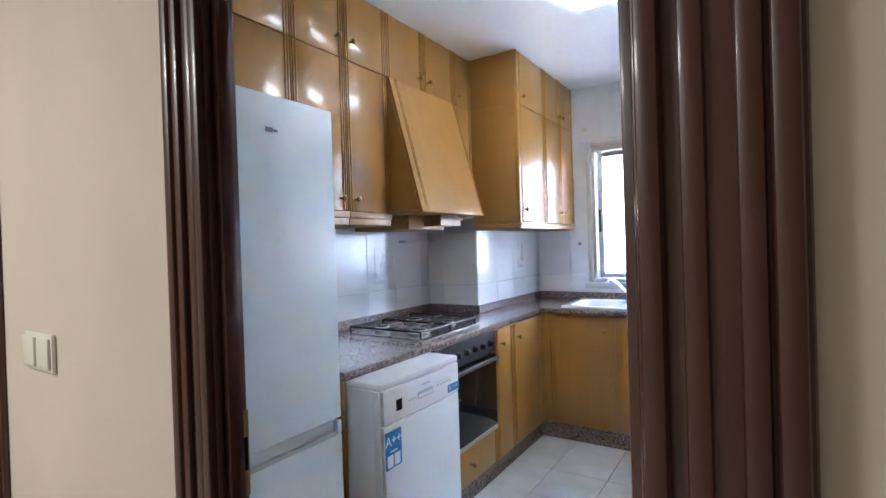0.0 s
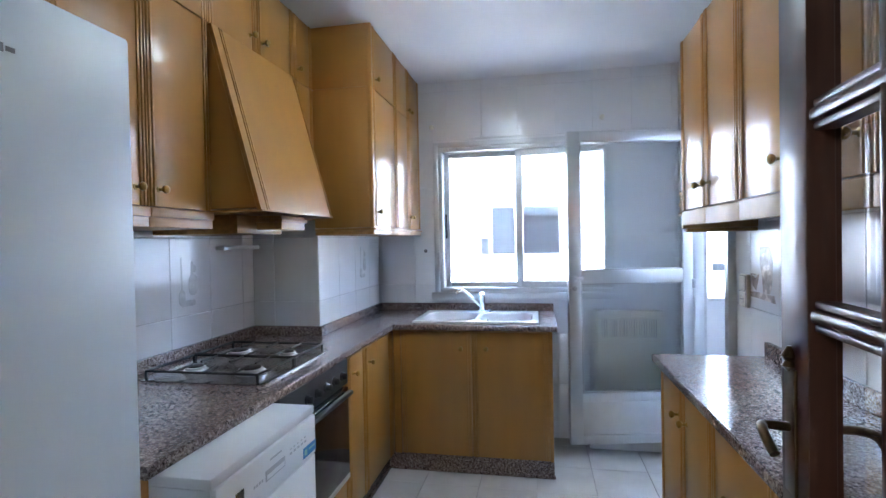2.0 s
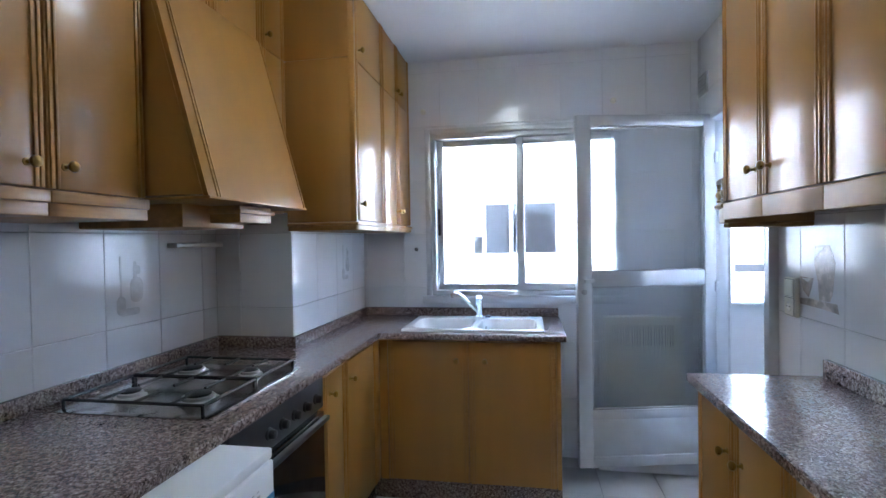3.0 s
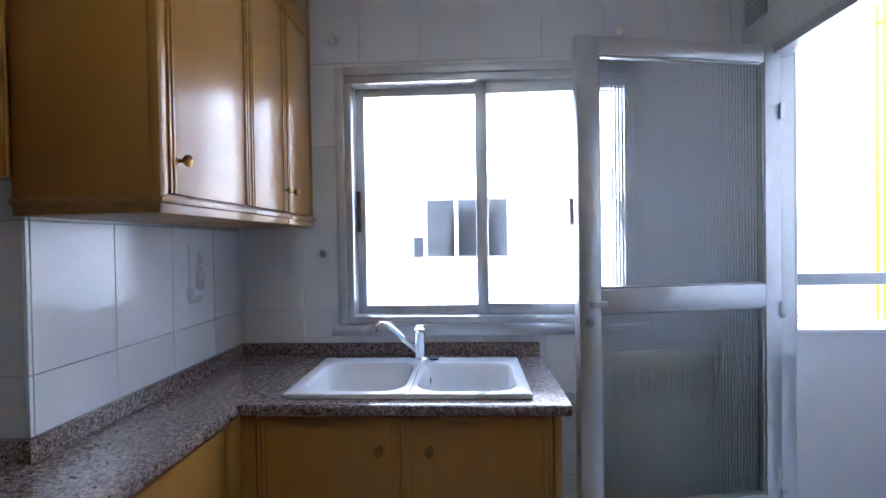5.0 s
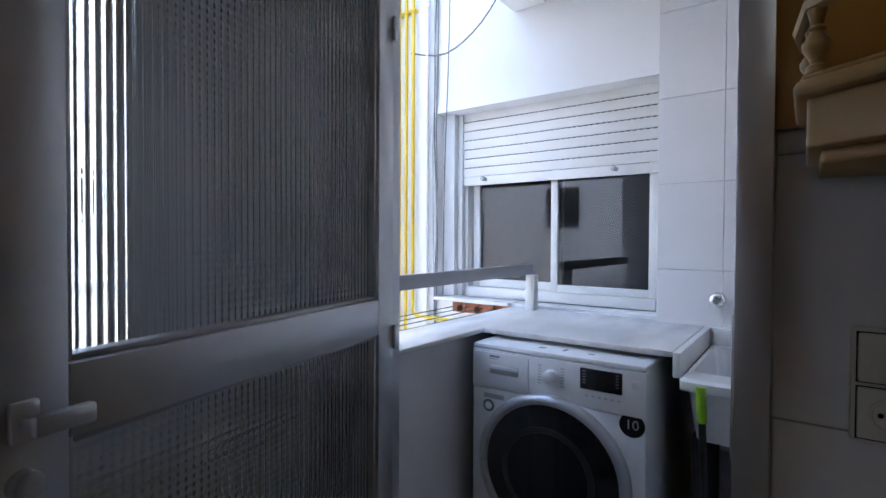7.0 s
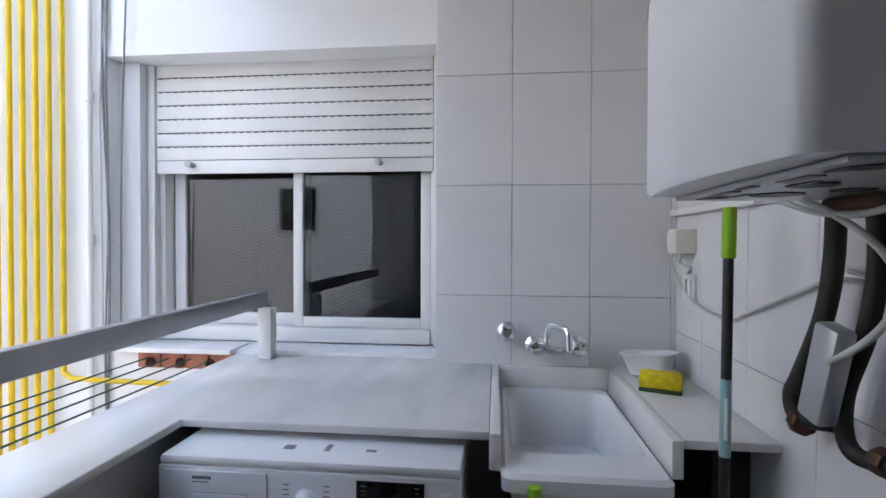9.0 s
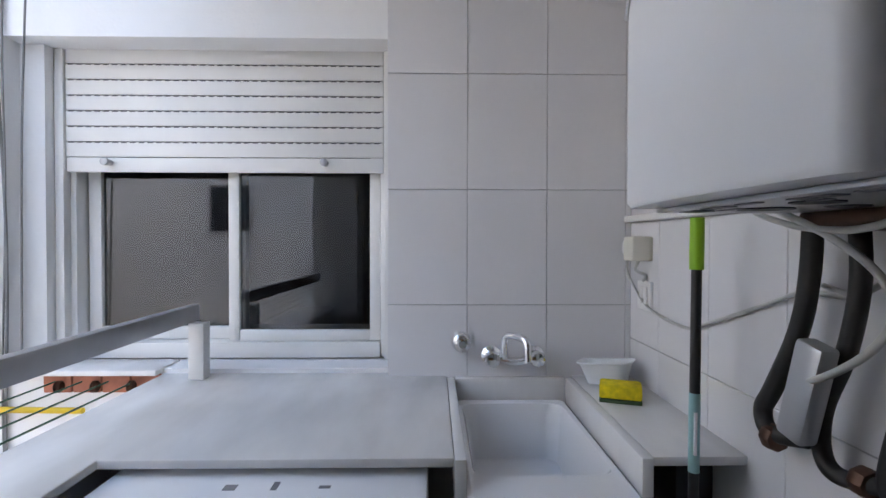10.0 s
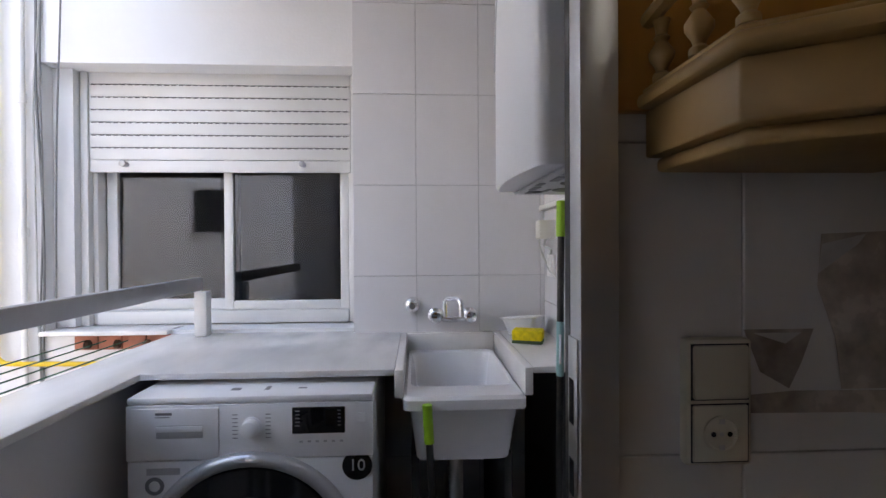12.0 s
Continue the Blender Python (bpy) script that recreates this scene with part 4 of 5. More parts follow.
# ---- right side of the kitchen ----
wt2 = thing("worktop", (0.95, 2.8, 0.83), "polished pink-brown granite worktop by the laundry door", "worktop")
part("slab", boxes((0.738, 1.168, 1.9, 3.742, 0.831, CT)), GRANITE, wt2, smooth=False)
part("nosing", boxes((0.733, 0.7375, 1.9, 3.742, 0.833, CT - 0.002), (0.738, 1.168, 3.7425, 3.746, 0.833, CT - 0.002), bev=0.002), GRANITE, wt2)
part("upstand", boxes((1.149, 1.1685, 1.9, 3.73, CT + 0.0005, 0.92), bev=0.002), GRANITE, wt2)
for y0, y1, ky, z0 in ((3.42, 3.72, 3.47, 0.1), (3.12, 3.42, 3.37, 0.1), (2.72, 3.12, 2.95, 0.1), (2.32, 2.72, 2.5, 0.1)):
    c = thing("base_cabinet", (0.95, (y0 + y1) / 2, 0.1), "honey oak base cabinet opposite the hob", "cabinet", "base cabinets")
    part("body", boxes((0.785, 1.165, y0 + 0.001, y1 - 0.001, 0.101, 0.828)), OAK, c)
    if y1 > 3.2:
        cabinet_door(c, "-x", 0.766, y0, y1, 0.102, 0.822, (ky, 0.705))
    else:
        cabinet_door(c, "-x", 0.766, y0, y1, 0.102, 0.5, (ky, 0.42))
        cabinet_door(c, "-x", 0.766, y0, y1, 0.5, 0.822, (ky, 0.66), "drawer_front")
    part("plinth_board", boxes((0.81, 0.83, y0 + 0.001, y1 - 0.001, 0, 0.1)), GRANITE, c)
FR = 0.865
for i, (y0, y1, ky) in enumerate(((3.475, 3.765, 3.52), (3.172, 3.475, 3.43), (2.87, 3.172, 2.91), (2.57, 2.87, 2.61), (2.27, 2.57, 2.31))):
    c = thing("wall_cabinet", (1.02, (y0 + y1) / 2, 1.44), "honey oak wall cabinet opposite the hood, closed", "cabinet", "upper cabinets by the laundry door")
    part("body", boxes((FR + 0.02, 1.167, y0 + 0.001, y1 - 0.001, 1.442, 2.13)), OAK, c)
    cabinet_door(c, "-x", FR, y0, y1, 1.445, 2.13, (ky, 1.525))
    # paler oak here stands in for the bright reflection along the rail
    part("light_rail", boxes((FR - 0.003, FR + 0.02, y0 + 0.001, y1 - 0.001, 1.386, 1.441), bev=0.003), PALE, c)

cs = thing("corner_shelf", (1.08, 3.9, 1.37), "pale oak open end shelf with turned gallery balusters", "shelf")
P0 = [(1.148, 3.768), (1.148, 4.034), (0.985, 4.034), (0.895, 3.899), (0.868, 3.768)]


def grown(points, d):
    cx = 1.1
    return [(x if x > 1.14 else x + d * (x - cx) / abs(x - cx), y + d * (1 if y > 3.8 else 0)) for x, y in points]


part("back_panel", boxes((1.149, 1.168, 3.768, 4.072, 1.43, 2.18), bev=0.002), OAK, cs)
part("apron", prism(P0, 1.376, 1.428, 0.003), PALE, cs)
part("apron_foot", prism(grown(P0, -0.012), 1.36, 1.3755, 0.005), PALE, cs)
part("platform", prism(grown(P0, 0.012), 1.4285, 1.445, 0.007), PALE, cs)
part("platform_bead", prism(grown(P0, 0.004), 1.4455, 1.452, 0.003), PALE, cs)
part("gallery_rail", tube([(1.14, 4.034, 1.525), (0.985, 4.031, 1.525), (0.895, 3.899, 1.525), (0.872, 3.775, 1.525)], 0.009, 8, 2), PALE, cs)
BALU = [(0.009, 0), (0.009, 0.008), (0.0055, 0.012), (0.007, 0.018), (0.0125, 0.028), (0.013, 0.036), (0.0075, 0.046), (0.0055, 0.05), (0.0085, 0.054), (0.0055, 0.058), (0.0065, 0.066), (0.009, 0.077)]
for x, y in ((1.12, 4.029), (1.05, 4.029), (0.985, 4.027), (0.938, 3.959), (0.895, 3.894), (0.875, 3.79)):
    part("baluster", lathe([(r, z * 0.84) for r, z in BALU], 12, pose(x, y, 1.4525)), PALE, cs, "turned baluster")

sk = thing("switch_and_socket", (1.16, 3.946, 1.03), "cream switch over power socket on white tiles", "socket")
part("plate", boxes((1.152, 1.1695, 3.907, 3.985, 1.028, 1.173), bev=0.005), CREAM, sk)
part("rocker", boxes((1.147, 1.153, 3.914, 3.978, 1.105, 1.166), bev=0.003), CREAM, sk)
for z0, z1 in ((1.1035, 1.1675), (1.0325, 1.0995)):
    part("shadow_gap", boxes((1.1514, 1.153, 3.9122, 3.9798, z0, z1)), BLACKM, sk, "dark joint round the insert")
so = part("socket_face", boxes((1.149, 1.153, 3.914, 3.978, 1.034, 1.098), bev=0.002), CREAM, sk)
part("socket_ring", lathe([(0.021, 0), (0.021, 0.002), (0.018, 0.003), (0.017, 0.001)], 20, pose(1.149, 3.946, 1.066, 0, -90)), CREAM, so)
part("socket_well", lathe([(0.0175, 0.0002), (0.0175, 0.0008)], 20, pose(1.149, 3.946, 1.066, 0, -90)), PVCW, so)
for dy in (-0.0095, 0.0095):
    part("pin_hole", lathe([(0.003, 0.001), (0.003, 0.0016)], 10, pose(1.149, 3.946 + dy, 1.066, 0, -90)), BLACK, so)
for dz in (-0.015, 0.015):
    part("earth_clip", boxes((1.1465, 1.1478, 3.943, 3.949, 1.066 + dz - 0.003, 1.066 + dz + 0.003)), STEEL, so)
part("screw", lathe([(0.0025, 0.001), (0.0025, 0.0016)], 10, pose(1.149, 3.946, 1.066, 0, -90)), STEEL, so)


vent = thing("wall_vent", (1.165, 4.89, 2.12), "grey slatted vent high on the wall", "vent")
part("frame", boxes((1.158, 1.1695, 4.825, 4.955, 2.11, 2.225), bev=0.003), ALUD, vent)
for k in range(5):
    part("slat", boxes((1.152, 1.1575, 4.835, 4.945, 2.122 + 0.02 * k, 2.134 + 0.02 * k), bev=0.002), ALUD, vent)

htr = thing("wall_heater", (0.84, 4.97, 0.09), "cream flat panel heater behind the glazed door", "heater")
part("panel", boxes((0.63, 1.06, 4.945, 4.991, 0.0855, 0.87), bev=0.008), CREAM, htr)
for k in range(6):
    part("slot", boxes((0.69 + 0.06 * k, 0.70 + 0.06 * k, 4.9435, 4.9448, 0.7, 0.82)), INK, htr)

for n, (x, z) in enumerate(((-0.441, 2.137), (0.702, 2.137))):
    hk = thing("wall_plug", (x, 4.99, z), "small beige wooden wall plug on white tiles", "wall plug", "wall plugs")
    part("stub", lathe([(0.017, 0), (0.017, 0.008), (0.012, 0.014), (0.012, 0.03), (0.008, 0.032)], 14, pose(x, 4.9995, z, 90)), CREAM, hk)
solo("pipe_stub", lathe([(0.012, 0), (0.012, 0.006), (0.005, 0.008)], 14, pose(-0.5, 4.9995, 1.275, 90)), CABLED, "small grey capped pipe stub in the tiles", "pipe stub")

# printed motifs on tiles
def motif(name, side, plane, u, z, s, material, label):
    ob = thing(name, (plane if side[1] == "x" else u, u if side[1] == "x" else plane, z), label, "tile motif")
    for (du, dz, w, h) in ((-0.03, 0.03, 0.006, 0.13), (-0.03, -0.04, 0.03, 0.05), (0.02, 0.05, 0.012, 0.06), (0.025, 0.0, 0.045, 0.07), (0.03, 0.055, 0.02, 0.025), (0, -0.06, 0.07, 0.02)):
        ring = rounded(-w / 2 * s, w / 2 * s, -h / 2 * s, h / 2 * s, 0.45 * min(w, h) * s, 0)
        sg = 1 if side[0] == "+" else -1
        place = [((plane + sg * d, u + du * s + a, z + dz * s + b) if side[1] == "x" else (u + du * s + a, plane + sg * d, z + dz * s + b)) for d in (0.0002, 0.0009) for a, b, _ in ring]
        n = len(ring)
        part("printed_shape", loft([place[:n], place[n:]]), material, ob)


motif("utensil_motif", "+x", -1.219, 3.49, 1.17, 1.3, ART, "faint grey utensil print on a white tile")
motif("utensil_motif", "+x", -0.844, 4.655, 1.2, 1.2, ART, "faint grey utensil print on a white tile")
fm = thing("fruit_motif", (1.1695, 3.73, 1.04), "brown and grey bowl and jug print on a tile", "tile motif")
for name, pts in (("bowl_shape", [(3.906, 1.180), (3.821, 1.180), (3.836, 1.140), (3.851, 1.110), (3.886, 1.130)]),
                  ("jug_shape", [(3.811, 1.292), (3.726, 1.295), (3.696, 1.230), (3.711, 1.130), (3.726, 1.108), (3.786, 1.108), (3.794, 1.170), (3.816, 1.230)]),
                  ("ground_shape", [(3.911, 1.102), (3.846, 1.107), (3.686, 1.105), (3.676, 1.075), (3.766, 1.080), (3.906, 1.082)])):
    part(name, loft([[(1.1695 - d, y, z) for y, z in pts] for d in (0.0002, 0.0008)]), ARTD, fm, smooth=False)
for name, pts in (("light_stroke", [(3.811, 1.280), (3.756, 1.292), (3.766, 1.280), (3.816, 1.245)]), ("light_stroke", [(3.896, 1.176), (3.836, 1.176), (3.856, 1.163)])):
    part(name, loft([[(1.1695 - d, y, z) for y, z in pts] for d in (0.0009, 0.0013)]), ART, fm, smooth=False)


# ---- laundry ----
LF = 0.192
FRAME = LAUNDRY
structure("parapet", boxes((1.217, 2.33, 4.922, 5.03, -2.7, 0.956)), TILE_L, "white tiled parapet of the laundry", "parapet")
mt = thing("marble_top", (2.0, 4.6, 0.93), "white veined marble slab over the washing machine", "worktop")
MT = 0.973
part("slab", prism([(1.795, 4.283), (2.303, 4.283), (2.303, 4.4395), (2.43, 4.4455), (2.43, 5.05), (1.217, 5.05), (1.217, 4.868), (1.795, 4.868)], 0.9565, MT, 0.003), MARBLE, mt)
part("side_facing", boxes((1.79, 2.3, 4.262, 4.2825, 0.905, MT - 0.001), bev=0.003), MARBLE, mt)
part("back_facing", boxes((2.28, 2.304, 3.972, 4.2615, 0.905, MT - 0.001), bev=0.002), MARBLE, mt)
part("shelf_slab", boxes((1.795, 2.304, 3.79, 3.95, 0.9565, MT), bev=0.003), MARBLE, mt)
part("shelf_facing", boxes((1.79, 2.2795, 3.9505, 3.971, 0.905, MT), bev=0.003), MARBLE, mt)
# dark colour stands in for the shade below the slab
structure("basin_pier", boxes((1.9, 2.3, 3.79, 3.86, LF, 0.956)), DGREY, "pier under the marble, coloured dark for the shade there", "pier")

bs = thing("laundry_basin", (2.0, 4.12, LF), "white ceramic laundry basin with sloped front", "basin")
BX0, BX1, BY0, BY1, BZ = 1.755, 2.279, 3.972, 4.2615, 0.916
part("bowl", loft([rounded(BX0 + 0.06, BX1 - 0.03, BY0 + 0.03, BY1 - 0.03, 0.03, 0.745), rounded(BX0 + 0.03, BX1, BY0 + 0.014, BY1 - 0.014, 0.03, 0.882), rounded(BX0, BX1, BY0, BY1, 0.02, 0.885), rounded(BX0, BX1, BY0, BY1, 0.02, BZ - 0.008),
                   rounded(BX0 + 0.008, BX1 - 0.004, BY0 + 0.008, BY1 - 0.008, 0.016, BZ), rounded(BX0 + 0.105, BX1 - 0.02, BY0 + 0.016, BY1 - 0.016, 0.03, BZ - 0.004),
                   rounded(BX0 + 0.12, BX1 - 0.026, BY0 + 0.024, BY1 - 0.024, 0.035, BZ - 0.03), rounded(BX0 + 0.14, BX1 - 0.04, BY0 + 0.035, BY1 - 0.035, 0.03, BZ - 0.14)], True), CERAMIC, bs)
# sides coloured near black to give the shade under the bowl
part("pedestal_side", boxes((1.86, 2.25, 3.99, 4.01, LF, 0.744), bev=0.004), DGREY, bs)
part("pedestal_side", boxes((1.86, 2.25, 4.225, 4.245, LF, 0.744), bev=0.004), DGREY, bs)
part("waste_pipe", tube([(2.05, 4.12, 0.79), (2.05, 4.12, 0.52), (2.05, 4.12, 0.45), (2.12, 4.12, 0.42), (2.2, 4.12, 0.46), (2.29, 4.12, 0.48)], 0.022), PVCW, bs, "white plastic waste trap")

FRAME = Matrix.Translation((0.075, 0.058, -0.006)) @ Matrix.Translation((0, 4.34, 0)) @ Matrix.Diagonal((1, 1.03, 1, 1)) @ Matrix.Translation((0, -4.34, 0))
FL = LF
LF = 0.076
wm = thing("washing_machine", (2.04, 4.62, LF), "white front-loading washing machine under the marble", "washing machine")
WX, WY0, WY1, WZ = 1.77, 4.34, 4.915, 0.921
part("body", boxes((WX + 0.035, 2.3, WY0 + 0.003, WY1 - 0.003, LF + 0.015, WZ - 0.019), bev=0.005), WHITEP, wm)
part("top", boxes((WX - 0.001, 2.3, WY0, WY1, WZ - 0.0195, WZ), bev=0.007), WHITEP, wm)
fp = part("front_panel", boxes((WX, WX + 0.034, WY0, WY1, LF + 0.1, WZ - 0.155), bev=0.006), WHITEP, wm)
cpn = part("control_panel", boxes((WX - 0.002, WX + 0.034, WY0, WY1, WZ - 0.153, WZ - 0.0198), bev=0.002), WHITEP, wm)
part("kick_plate", boxes((WX + 0.012, WX + 0.034, WY0 + 0.004, WY1 - 0.004, LF + 0.012, LF + 0.098), bev=0.003), WHITEP, wm)
for y in (WY0 + 0.05, WY1 - 0.05):
    for x in (WX + 0.06, 2.22):
        part("foot", lathe([(0.02, LF), (0.02, LF + 0.008), (0.01, LF + 0.016)], 12, pose(x, y, 0)), BLACKM, wm)
WF = WX - 0.002
dwr = part("detergent_drawer", boxes((WF - 0.003, WF + 0.003, 4.701, WY1 - 0.01, WZ - 0.148, WZ - 0.026), bev=0.003), WHITEP, cpn)
part("drawer_grip", boxes((WF - 0.0045, WF - 0.0028, 4.737, 4.844, WZ - 0.098, WZ - 0.066), bev=0.001), SILVER, dwr, "grey recessed drawer grip")
part("grip_lip", boxes((WF - 0.007, WF - 0.0044, 4.737, 4.844, WZ - 0.082, WZ - 0.068), bev=0.002), WHITEP, dwr)
part("maker_mark", boxes((WF - 0.0036, WF - 0.003, 4.808, 4.846, WZ - 0.042, WZ - 0.036), (WF - 0.0036, WF - 0.003, 4.813, 4.846, WZ - 0.048, WZ - 0.046)), INK, dwr, "small grey maker's mark")
part("dial", lathe([(0.024, 0), (0.024, 0.004), (0.021, 0.006), (0.02, 0.026), (0.017, 0.028)], 28, pose(WF, 4.625, WZ - 0.075, 0, -90)), WHITEP, cpn, "round white programme dial")
for k in range(7):
    for y in (4.587, 4.664):
        part("dial_mark", boxes((WF - 0.0006, WF + 0.0004, y - 0.006, y + 0.006, WZ - 0.046 - 0.0095 * k, WZ - 0.044 - 0.0095 * k)), INK, cpn)
ds = part("display", boxes((WF - 0.002, WF + 0.002, 4.406, 4.531, WZ - 0.095, WZ - 0.03), bev=0.0015), BLACK, cpn, "black touch display")
for k in range(5):
    for y0, y1 in ((4.513, 4.523), (4.416, 4.423)):
        part("display_mark", boxes((WF - 0.0024, WF - 0.002, y0, y1, WZ - 0.04 - 0.009 * k, WZ - 0.038 - 0.009 * k)), SILVER, ds)
for k in range(6):
    part("touch_mark", boxes((WF - 0.0006, WF + 0.0004, 4.411 + 0.019 * k, 4.419 + 0.019 * k, WZ - 0.117, WZ - 0.112)), SILVER, cpn)
part("start_button", boxes((WF - 0.002, WF + 0.002, 4.357, 4.378, WZ - 0.068, WZ - 0.046), bev=0.001), WHITEP, cpn)
DY, DZ = 4.627, 0.533
face = pose(WX, DY, DZ, 0, -90) @ Matrix.Diagonal((1.14, 1.14, 1, 1))
dr = part("door_ring", lathe([(0.222, 0), (0.222, 0.012), (0.217, 0.022), (0.206, 0.027), (0.198, 0.024), (0.194, 0.014)], 56, face), SILVER, wm, "silver-grey round door ring")
part("door_glass", lathe([(0.194, 0.01), (0.19, 0.02), (0.14, 0.03), (0.08, 0.034), (0.03, 0.036)], 48, face), BLACK, dr, "dark domed door glass")
part("inner_ring", lathe([(0.135, 0.0295), (0.135, 0.033), (0.12, 0.035), (0.118, 0.0315)], 48, face), BLACKM, dr)
st = part("round_sticker", lathe([(0.036, 0), (0.036, 0.0008)], 28, pose(WX, 4.378, WZ - 0.178, 0, -90)), BLACK, fp, "round black sticker reading 10")
text_on("10", 0.04, pose(WX - 0.0012, 4.378, WZ - 0.178, 90, 0, -90), SILVER, st)
st2 = part("round_sticker", lathe([(0.022, 0), (0.022, 0.0008)], 24, pose(WX, 4.851, WZ - 0.215, 0, -90)), INK, fp, "small round grey sticker")
part("sticker_window", lathe([(0.013, 0.001), (0.013, 0.0016)], 20, pose(WX, 4.851, WZ - 0.215, 0, -90)), PAPER, st2)
part("info_sticker", boxes((WX - 0.0008, WX, 4.793, 4.869, WZ - 0.188, WZ - 0.172)), SILVER, fp)
for x0, x1, y0, y1 in ((1.82, 1.84, 4.670, 4.692), (1.82, 1.85, 4.599, 4.610), (1.825, 1.835, 4.508, 4.528)):
    part("top_print", boxes((x0, x1, y0, y1, WZ + 0.0002, WZ + 0.0008)), INK, wm)

FRAME = LAUNDRY
LF = FL
tp = thing("wall_mixer_tap", (2.29, 4.11, 1.03), "old chrome two-handle wall mixer tap", "tap")
part("body", tube([(2.262, 4.165, 1.03), (2.255, 4.11, 1.022), (2.262, 4.05, 1.03)], 0.011), CHROME, tp)
for y in (4.165, 4.05):
    part("escutcheon", lathe([(0.026, 0), (0.026, 0.006), (0.016, 0.012), (0.013, 0.04)], 20, pose(2.2995, y, 1.03, 0, -90)), CHROME, tp)
    part("handle", lathe([(0.012, 0.038), (0.02, 0.042), (0.022, 0.055), (0.018, 0.062), (0.008, 0.064)], 8, pose(2.2995, y, 1.03, 0, -90)), CHROME, tp, "fluted chrome tap handle")
part("spout", tube([(2.252, 4.135, 1.03), (2.25, 4.135, 1.075), (2.243, 4.13, 1.09), (2.222, 4.112, 1.094), (2.196, 4.094, 1.09), (2.186, 4.088, 1.075), (2.184, 4.087, 1.04)], 0.0095), CHROME, tp)
sv = thing("stop_valve", (2.29, 4.243, 1.065), "round chrome stop valve on the tiles", "valve")
part("rose", lathe([(0.028, 0), (0.027, 0.006), (0.018, 0.014), (0.02, 0.018), (0.02, 0.04), (0.012, 0.044)], 20, pose(2.2995, 4.243, 1.065, 0, -90)), CHROME, sv)
part("grey_cap", lathe([(0.01, 0.044), (0.009, 0.0465)], 16, pose(2.2995, 4.243, 1.065, 0, -90)), CABLED, sv)

sg = thing("sponge", (2.1, 3.9, MT), "yellow washing-up sponge on the marble", "sponge")
bm = boxes((-0.045, 0.045, -0.03, 0.03, 0.009, 0.04), bev=0.005)
bm.transform(pose(2.09, 3.895, MT + 0.0005, 0, 0, 70))
part("foam", bm, SPONGE, sg)
bm = boxes((-0.045, 0.045, -0.03, 0.03, 0, 0.0088), bev=0.002)
bm.transform(pose(2.09, 3.895, MT + 0.0005, 0, 0, 70))
part("scouring_pad", bm, SCOUR, sg)
tb = thing("plastic_tub", (2.22, 3.89, MT), "white translucent plastic tub, tilted", "tub")
tubm = loft([rounded(-0.045, 0.045, -0.035, 0.035, 0.02, 0.001), rounded(-0.06, 0.06, -0.047, 0.047, 0.025, 0.05), rounded(-0.067, 0.067, -0.053, 0.053, 0.028, 0.052), rounded(-0.067, 0.067, -0.053, 0.053, 0.028, 0.055), rounded(-0.057, 0.057, -0.044, 0.044, 0.024, 0.053), rounded(-0.043, 0.043, -0.033, 0.033, 0.018, 0.004)], True)
tubm.transform(pose(2.215, 3.88, MT + 0.005, 4, 6, 60))
part("tub", tubm, TUBM, tb)

boil = thing("gas_boiler", (1.43, 3.93, 1.37), "white wall-hung gas boiler with grey underside", "boiler")
GX0, GX1, GY0, GZ0, GZ1 = 1.27, 1.626, 3.79, 1.375, 2.06


def arc(cx, cy, r, a0, a1, n=6):
    return [(cx + r * math.cos(radians(a0 + (a1 - a0) * k / n)), cy + r * math.sin(radians(a0 + (a1 - a0) * k / n))) for k in range(n + 1)]


bow = [(GX1 - 0.015 - (GX1 - GX0 - 0.035) * k / 8, 4.068 + 0.013 * math.sin(math.pi * k / 8)) for k in range(1, 8)]
front = [(GX1, 3.99)] + arc(GX1 - 0.015, 4.053, 0.015, 0, 90) + bow + arc(GX0 + 0.02, 4.048, 0.02, 90, 180) + [(GX0, 3.99)]
cas = part("casing", loft([[(x, y, GZ0 + 0.006) if d else (1.435 + (x - 1.435) * 0.985, min(y, 4.0) + (max(y, 4.0) - 4.0) * 0.94, GZ0) for x, y in front] for d in (0, 1)] + [[(x, y, GZ1) for x, y in front]], True), BOILERW, boil)
part("back_case", boxes((GX0 + 0.006, GX1 - 0.004, GY0 + 0.01, 3.9895, GZ0 + 0.008, GZ1), bev=0.003), WHITEP, boil)
part("side_panel", boxes((GX0 + 0.002, GX0 + 0.01, 3.9, 3.984, GZ0 + 0.012, GZ1), bev=0.004), BOILERW, boil)
part("side_groove", boxes((GX0 + 0.004, GX0 + 0.012, 3.9845, 3.9895, GZ0 + 0.01, GZ1)), DGREY, boil)
part("under_plate", boxes((GX0 + 0.01, GX1 - 0.01, GY0 + 0.06, 4.03, GZ0 - 0.006, GZ0 - 0.0005), bev=0.002), SILVER, boil, "grey perforated underside")
for x, y, w, d in ((1.37, 4.01, 0.05, 0.014), (1.44, 4.02, 0.03, 0.01), (1.5, 4.015, 0.05, 0.012), (1.565, 4.01, 0.035, 0.012), (1.31, 4.012, 0.03, 0.012), (1.4, 3.985, 0.03, 0.008), (1.53, 3.985, 0.04, 0.008)):
    part("underside_slot", boxes((x - w / 2, x + w / 2, y - d / 2, y + d / 2, GZ0 - 0.0075, GZ0 - 0.0062)), INK, boil)
